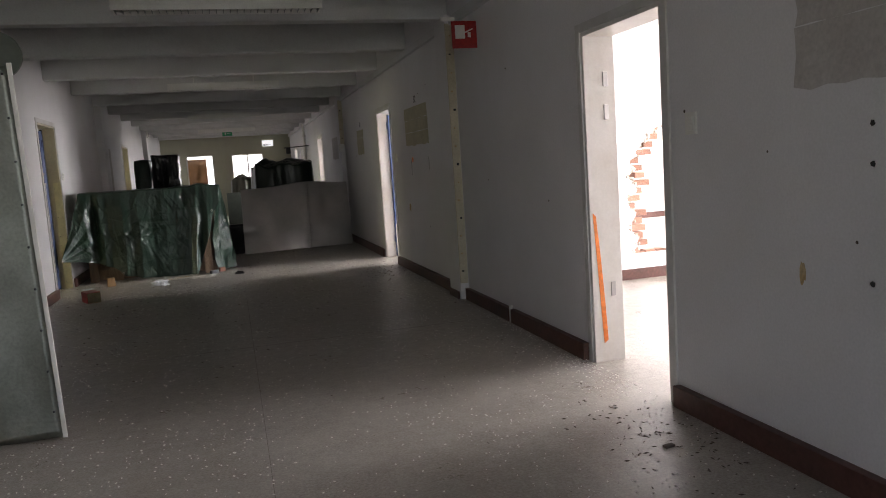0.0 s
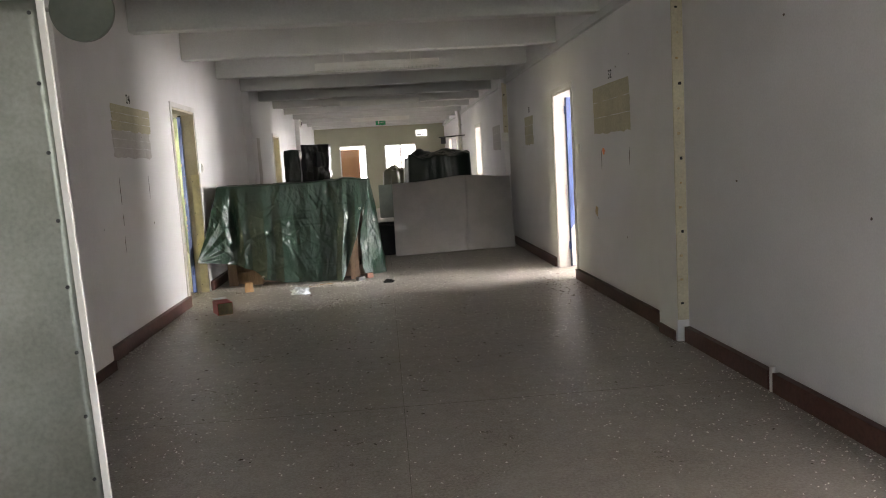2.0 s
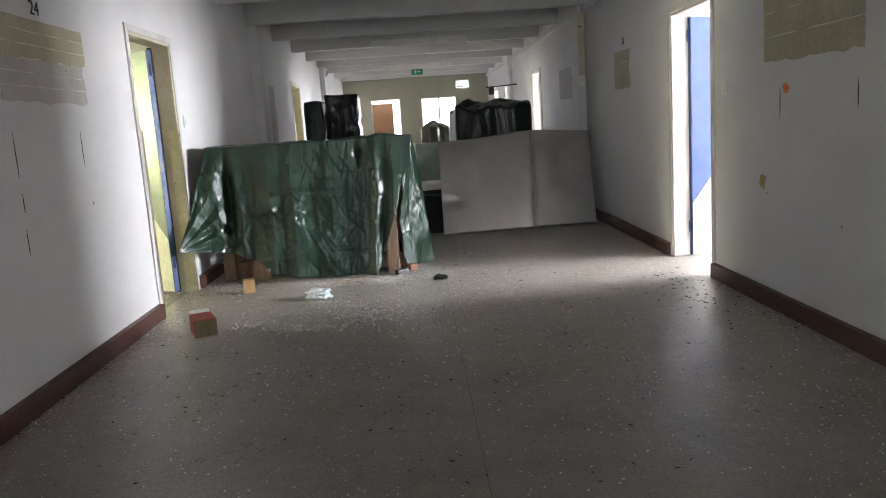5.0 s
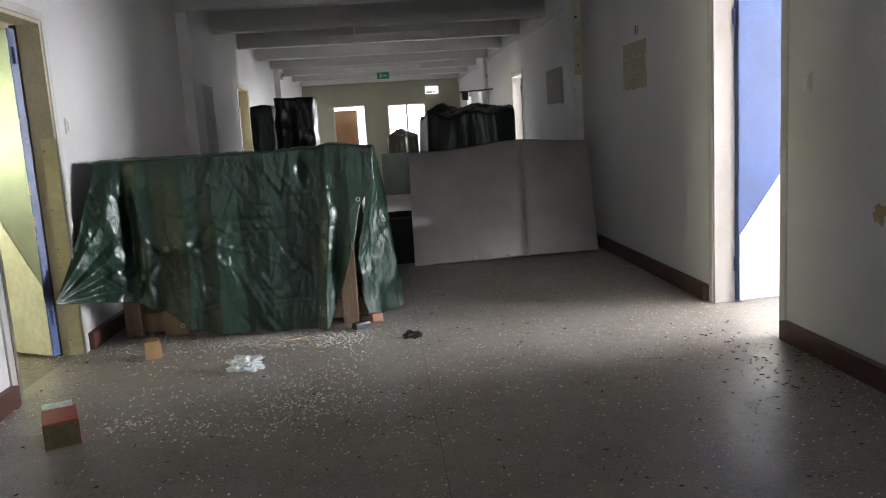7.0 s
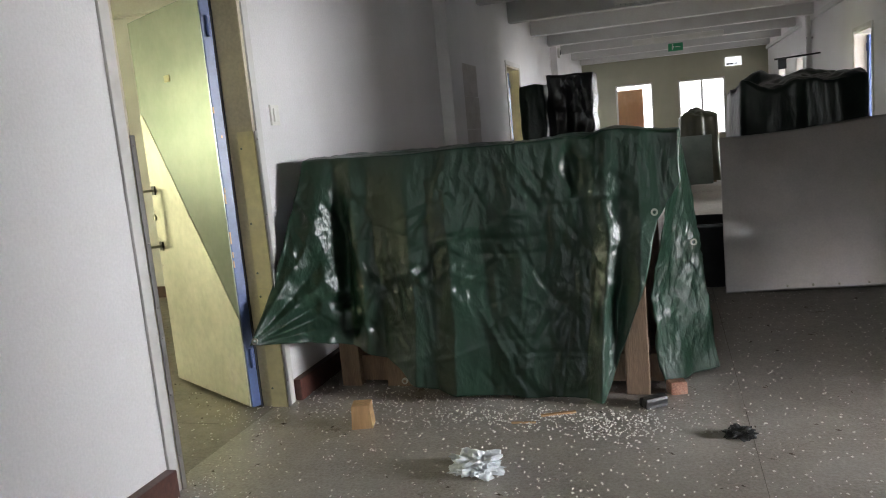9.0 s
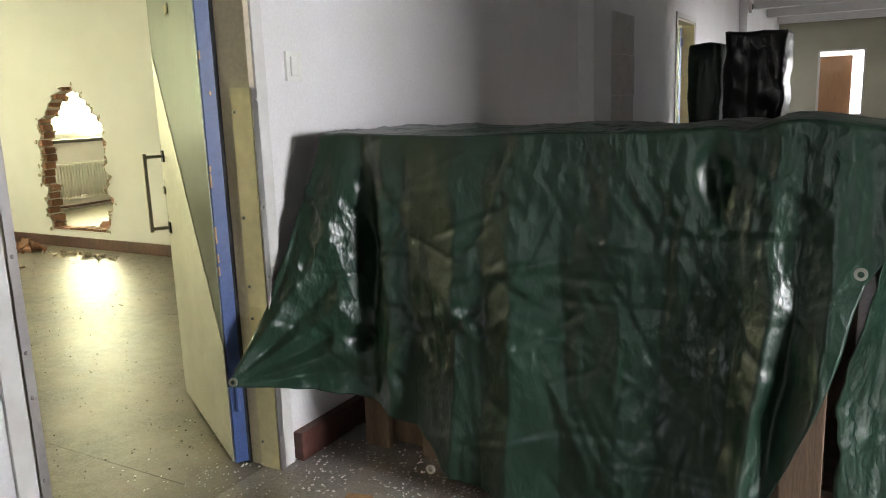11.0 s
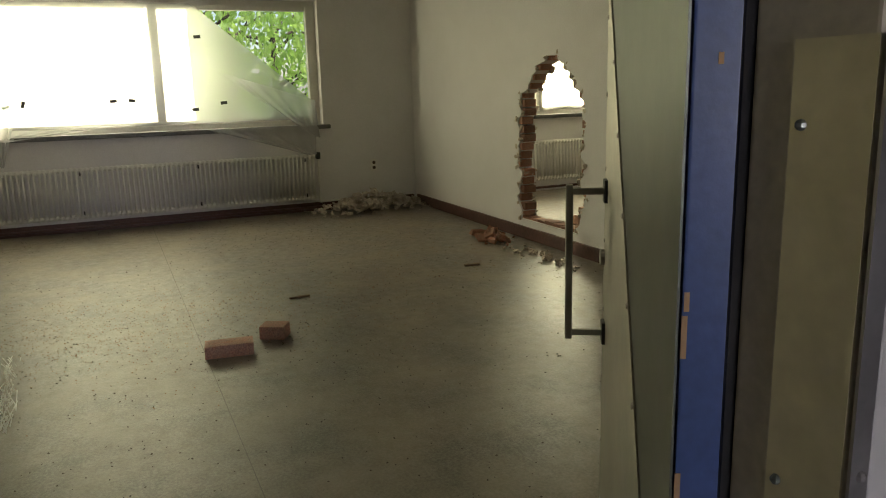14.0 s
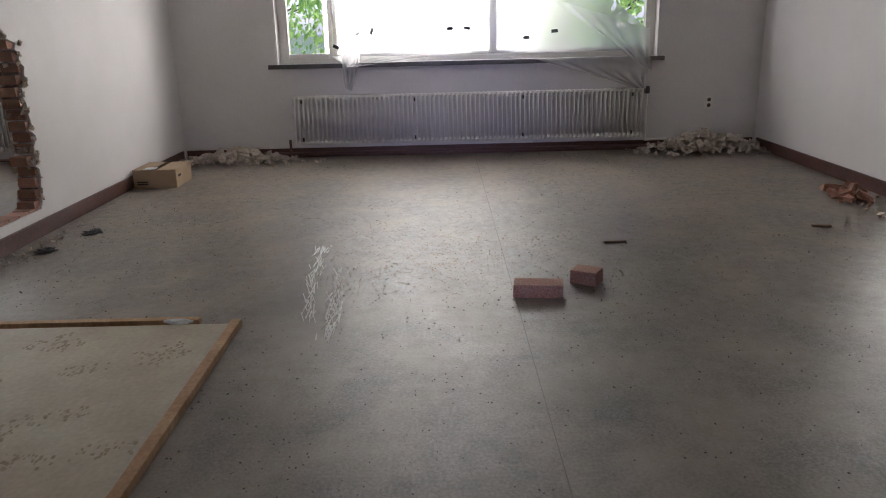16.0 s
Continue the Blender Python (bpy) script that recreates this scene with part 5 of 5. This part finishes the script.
for cx, cy, sx, sy, n in ((0.15, 9.95, 0.17, 0.2, 330), (0.0, 9.6, 0.3, 0.12, 160), (-0.6, 9.7, 0.1, 0.09, 110), (0.15, 11.02, 0.3, 0.09, 420), (0.35, 10.9, 0.12, 0.1, 180), (-0.3, 11.0, 0.3, 0.08, 150), (-0.7, 11.2, 0.5, 0.15, 500), (0.3, 9.8, 0.25, 0.2, 150), (-1.25, 9.9, 0.06, 0.5, 200), (-0.9, 3.9, 0.35, 0.35, 500), (2.8, 4.4, 0.12, 0.3, 240), (-1.28, 8.6, 0.04, 0.8, 260), (2.83, 8.8, 0.04, 0.9, 240), (2.82, 5.8, 0.04, 0.7, 160), (-1.5, 11.0, 0.2, 0.25, 160), (0.5, 12.3, 0.3, 0.4, 200)):
    for _ in range(n):
        spots.append((min(XR - 0.03, rng.gauss(cx, sx)), rng.gauss(cy, sy)))
scatter("white_pellets", [p for p in spots if p[1] < 9.2], PELLET, "many small white plaster pellets scattered on the floor", "pellets", 0.0054, 3, 1.2)
scatter("white_pellets", [p for p in spots if p[1] >= 9.2], PELLET, "small white plaster pellets lying thickly around the covered stack", "pellets", 0.0053, 4, 1.15)
spots = [(min(XR - 0.05, max(XL + 0.05, rng.gauss(0.3, 1.1))), rng.gauss(9.2, 2.4)) for _ in range(420)] + [(rng.gauss(2.6, 0.18), rng.gauss(9.8, 0.5)) for _ in range(140)] + [(rng.gauss(2.6, 0.15), rng.gauss(3.2, 0.35)) for _ in range(110)]
scatter("corridor_grit", [p for p in spots if XL + 0.04 < p[0] < XR - 0.04], DIRT, "dark grit and splinters on the corridor floor", "grit", 0.006, 11, 2.2)

# ---- the room ----


def rubble(name, cx, cy, wx, wy, h, n, mat, label, seed, size=0.05):
    r = random.Random(seed)
    bm = bmesh.new()
    for i in range(n):
        gx, gy = r.gauss(0, 0.42), r.gauss(0, 0.42)
        k = max(0, 1 - math.hypot(gx, gy))
        s = size * r.uniform(0.35, 1.3) * (0.5 + k)
        m = Matrix.Translation((cx + gx * wx, cy + gy * wy, h * k * r.uniform(0.2, 1) + s * 0.3)) @ Euler((r.uniform(-0.6, 0.6), r.uniform(-0.6, 0.6), r.uniform(0, 6))).to_matrix().to_4x4()
        vs = bmesh.ops.create_cube(bm, size=1, matrix=m @ Matrix.Diagonal((s * r.uniform(0.7, 1.5), s * r.uniform(0.6, 1.2), s * r.uniform(0.3, 0.8), 1)))["verts"]
        for v in vs:
            v.co += Vector((r.uniform(-1, 1), r.uniform(-1, 1), r.uniform(-1, 1))) * s * 0.22
            v.co.z = max(0.001, v.co.z)
            v.co.x = max(-9.42, v.co.x)
            if cy < 13.9:
                v.co.y = min(13.88, max(7.74, v.co.y))
    return single(name, bm, mat, label, "rubble", kind="stuff")


rubble("plaster_rubble", -9.2, 13.3, 0.45, 0.85, 0.2, 420, MORTAR, "heap of broken plaster and stone chips in the corner", 1, 0.048)
rubble("plaster_rubble", -9.15, 8.35, 0.35, 0.8, 0.14, 300, MORTAR, "heap of broken plaster and brick chips along the wall", 2, 0.05)
rubble("brick_rubble", -6.9, 13.6, 0.35, 0.2, 0.04, 26, BRICK, "broken brick pieces lying by the knocked hole", 3, 0.075)
rubble("brick_rubble", -6.4, 14.5, 0.6, 0.5, 0.2, 60, BRICK, "broken brick pieces lying by the knocked hole", 4, 0.12)
rubble("plaster_crumbs", -6.0, 13.6, 0.9, 0.2, 0.02, 60, MORTAR, "plaster crumbs along the skirting", 5, 0.024)
rubble("plaster_crumbs", -5.9, 7.85, 0.9, 0.1, 0.012, 40, MORTAR, "plaster crumbs along the skirting", 6, 0.02)

loose_box("loose_brick", -4.88, 10.98, 0.12, 0.25, 0.068, -8, BRICK, "loose whole brick lying on the floor", "brick", 0.006, group="loose bricks")
loose_box("loose_brick", -5.05, 11.26, 0.12, 0.14, 0.075, -30, BRICK, "broken half brick lying on the floor", "brick", 0.008, group="loose bricks")

t = thing("cardboard_box", (-8.1, 7.97, 0), "open brown cardboard box with loose flaps", "cardboard box")
bm = bmesh.new()
X0, X1, Y0, Y1, H = -8.33, -7.9, 7.745, 8.13, 0.16
for b in ((X0, X1, Y0, Y0 + 0.005, 0, H), (X0, X1, Y1 - 0.005, Y1, 0, H), (X0, X0 + 0.005, Y0 + 0.005, Y1 - 0.005, 0, H), (X1 - 0.005, X1, Y0 + 0.005, Y1 - 0.005, 0, H), (X0 + 0.005, X1 - 0.005, Y0 + 0.005, Y1 - 0.005, 0, 0.006)):
    box(bm, *b)
part("body", bm, CARD, t)
for y0, y1, rx in ((Y0, Y0 + 0.16, 8), (Y1 - 0.17, Y1, -6)):
    part("flap", boxed(X0, X1, y0, y1, H + 0.002, H + 0.006), CARD, t)
part("flap", boxed(X1 - 0.1, X1 - 0.005, Y0 + 0.1, Y0 + 0.2, H + 0.008, H + 0.012, m=None), TISSUE, t, "sheet of white paper")
part("hand_hole", boxed(X1 - 0.13, X1 - 0.06, Y1 - 0.0005, Y1 + 0.0015, 0.09, 0.11), INK, t)
for z in (0.03, 0.05):
    part("print", boxed(X1 - 0.0005, X1 + 0.001, Y0 + 0.03, Y0 + 0.13, z, z + 0.012), INK, t)

t = thing("floor_board", (-3.8, 8.9, 0), "dusty cream board with a wooden edge lying on the floor", "board")
part("panel", boxed(-4.52, -2.7, 8.05, 9.50, 0.003, 0.022, bevel=0.002), BOARD, t)
part("edge_strip", boxed(-4.545, -2.7, 9.50, 9.545, 0.001, 0.034, bevel=0.004), BARE_WOOD, t, "bare wooden edging strip")
part("edge_strip", boxed(-4.60, -4.56, 8.05, 9.34, 0.001, 0.03, m=None, bevel=0.004), BARE_WOOD, t, "loose wooden edging strip")
bm = bmesh.new()
pr = None
for i in range(40):
    a = i * 0.5
    q = Vector((-4.53 + 0.02 * math.cos(a) + 0.0006 * i, 9.24 + 0.06 * math.sin(a) + 0.001 * i, 0.038))
    if pr is not None:
        rod(bm, pr, q, 0.004, 5)
    pr = q
part("cord", bm, TISSUE, t, "coil of pale cord")
r = random.Random(4)
SMUDGE = surface("dried_mud", (0.36, 0.3, 0.2), (0.3, 0.24, 0.15), rough=0.8, big=30, bump=0.0)
for fx, fy in ((-4.36, 8.82), (-4.3, 8.76), (-4.15, 9.33), (-4.22, 9.28), (-3.66, 9.11), (-3.58, 8.98), (-3.42, 9.38), (-3.36, 9.14), (-3.9, 8.7), (-4.05, 9.02)):
    bm = bmesh.new()
    turn = r.uniform(0, 3.1)
    for i in range(34):
        px, py = r.uniform(-0.1, 0.1), r.uniform(-0.045, 0.045)
        px, py = fx + px * math.cos(turn) - py * math.sin(turn), fy + px * math.sin(turn) + py * math.cos(turn)
        s1 = r.uniform(0.004, 0.010)
        box(bm, px - s1, px + s1, py - s1 * 0.6, py + s1 * 0.6, 0.0215, 0.0224)
    part("shoe_print", bm, SMUDGE, t, "muddy shoe print")


def scuff(pts, w, seed):
    """A scraped streak: many short pale scratches along a line."""
    q = random.Random(seed)
    bm = bmesh.new()
    for (ax, ay), (bx, by) in zip(pts, pts[1:]):
        for i in range(44):
            k = q.random()
            x, y = ax + (bx - ax) * k + q.gauss(0, w), ay + (by - ay) * k + q.gauss(0, w)
            ln, a = q.uniform(0.02, 0.09), math.atan2(by - ay, bx - ax) + q.uniform(-0.25, 0.25)
            m = Matrix.Translation((x, y, 0)) @ Matrix.Rotation(a, 4, "Z")
            h = q.uniform(0.001, 0.0028)
            box(bm, -ln, ln, -h, h, -0.0004, q.uniform(0.0006, 0.002), m=m)
    return single("scuff_mark", bm, SCUFF, "pale plaster scuff scraped across the floor", "scuff", kind="stuff")


scuff([(-5.82, 9.73), (-5.3, 9.77), (-4.62, 9.84)], 0.02, 1)
scuff([(-5.35, 9.9), (-4.8, 9.945), (-4.36, 9.97)], 0.018, 2)
for sx, sy, nm in ((-6.35, 8.05, "black_scrap"), (-5.9, 7.95, "black_scrap")):
    crumple(nm, sx, sy, 0.06, 0.02, BLACK, "crumpled dark scrap by the skirting", "scrap", sx)
loose_box("dark_stick", -5.8, 11.58, 0.02, 0.14, 0.012, 5, OLD_WOOD, "short dark stick on the floor", "stick", 0.003)
loose_box("dark_stick", -6.05, 13.0, 0.03, 0.12, 0.015, -10, OLD_WOOD, "short dark stick on the floor", "stick", 0.003)
spots = []
while len(spots) < 3800:
    x, y = rng.uniform(-9.3, -1.7), rng.uniform(7.8, 13.8)
    if rng.random() < 0.3 + 0.5 * wave(x * 0.7, y * 0.7, 9.0) + 0.35 * math.exp(-((x + 5.6) ** 2 + (y - 10.6) ** 2)):
        spots.append((x, y))
scatter("floor_grit", spots, DIRT, "dark grit and crumbs scattered on the floor", "grit", 0.0052, 8)
spots = [(rng.gauss(-5.7, 0.5), rng.gauss(10.5, 0.9)) for _ in range(2300)] + [(rng.gauss(-6.3, 0.5), rng.gauss(12.6, 0.6)) for _ in range(200)]
scatter("brick_dust", spots, surface("brick_crumbs", (0.32, 0.2, 0.12), (0.25, 0.14, 0.08), rough=0.9, bump=0), "reddish brick crumbs on the floor", "crumbs", 0.0046, 9)
structure("ceiling_beam_room", boxed(-9.447, XL - WL - 0.003, 12.35, 12.52, 2.58, TOP - 0.002, bevel=0.008), CEILING, "white painted ceiling beam across the room", "beam")
bm = bmesh.new()
rod(bm, (-9.449, 11.636, 2.77), (-9.40, 11.636, 2.77), 0.1, 28)
single("wall_vent", bm, WHITE_PLASTIC, "round white plastic air vent on the wall", "vent")
single("tape_strip", boxed(-9.449, -9.446, 11.225, 11.262, 2.385, 2.49), STEEL, "strip of grey tape stuck on the wall", "tape")
for y0, y1 in ((7.71, 7.83), (13.79, 13.91)):
    structure("cornice", boxed(-9.45, XL - WL, y0 + 0.003, y1 - 0.003, 2.62, TOP - 0.002, bevel=0.02), CEILING, "plain boxed cornice along the ceiling", "trim")

# ---- bricks showing in the knocked holes ----


def mortar_rim(parent, loop, y0, y1, seed):
    """Crumbling plaster and mortar along the edge of a knocked hole."""
    r = random.Random(seed)
    bm = bmesh.new()
    for a, z in loop:
        for _ in range(3):
            y = r.choice((y0 + r.uniform(-0.004, 0.02), y1 + r.uniform(-0.02, 0.004), r.uniform(y0, y1)))
            s = r.uniform(0.012, 0.035)
            m = Matrix.Translation((a + r.uniform(-0.03, 0.03), y, z + r.uniform(-0.025, 0.025))) @ Euler((r.uniform(0, 6), r.uniform(0, 6), r.uniform(0, 6))).to_matrix().to_4x4()
            vs = bmesh.ops.create_cube(bm, size=1, matrix=m @ Matrix.Diagonal((s * r.uniform(0.8, 1.8), s * 0.7, s, 1)))["verts"]
            for v in vs:
                v.co += Vector((r.uniform(-1, 1), r.uniform(-1, 1), r.uniform(-1, 1))) * s * 0.25
    ob = part("mortar_rim", bm, MORTAR, parent, "crumbling grey mortar and plaster edge")
    ob["kind"] = "stuff"


mortar_rim(wall_room_north, hole_n, 13.91, 14.06, 21)
mortar_rim(wall_room_south, hole_s, 7.56, 7.71, 22)
mortar_rim(wall_bright, hole_e, 7.15, 7.30, 23)


def hole_bricks(parent, rows, y0, y1, seed, reach=0.06):
    r = random.Random(seed)
    meshes = {}
    for wide in (0.115, 0.24):
        bm = bmesh.new()
        box(bm, -wide, 0, 0, y1 - y0 - 0.03, 0, 0.064, bevel=0.005)
        for v in bm.verts:
            v.co.x += 0.006 * wave(v.co.y * 40, v.co.z * 40, wide)
        me = bpy.data.meshes.new("brick")
        bmesh.ops.recalc_face_normals(bm, faces=bm.faces)
        bm.to_mesh(me)
        bm.free()
        me.materials.append(BRICK)
        meshes[wide] = me
    for i, (z, a, b) in enumerate(rows):
        for x, flip in ((a, 1), (b, -1)):
            ob = new("brick", meshes[0.24 if i % 2 else 0.115])
            ob.parent = parent
            out = r.uniform(0.012, reach)
            ob.matrix_basis = Matrix.Translation((x + flip * out, (y0 + 0.015) if flip > 0 else (y1 - 0.015), z + 0.004)) @ Matrix.Rotation(0 if flip > 0 else math.pi, 4, "Z") @ Matrix.Rotation(radians(r.uniform(-2, 2)), 4, "Z")
    n = max(2, int((rows[0][2] - rows[0][1]) / 0.125))
    for k in range(n):
        ob = new("brick", meshes[0.115])
        ob.parent = parent
        ob.matrix_basis = Matrix.Translation((rows[0][1] + 0.125 * (k + 1), y0 + 0.015, rows[0][0] - 0.05 + r.uniform(0, 0.02)))


hole_bricks(wall_room_north, rows_n, 13.91, 14.06, 1)
hole_bricks(wall_room_south, rows_s, 7.56, 7.71, 2)
hole_bricks(wall_bright, rows_e, 7.15, 7.30, 3, 0.2)
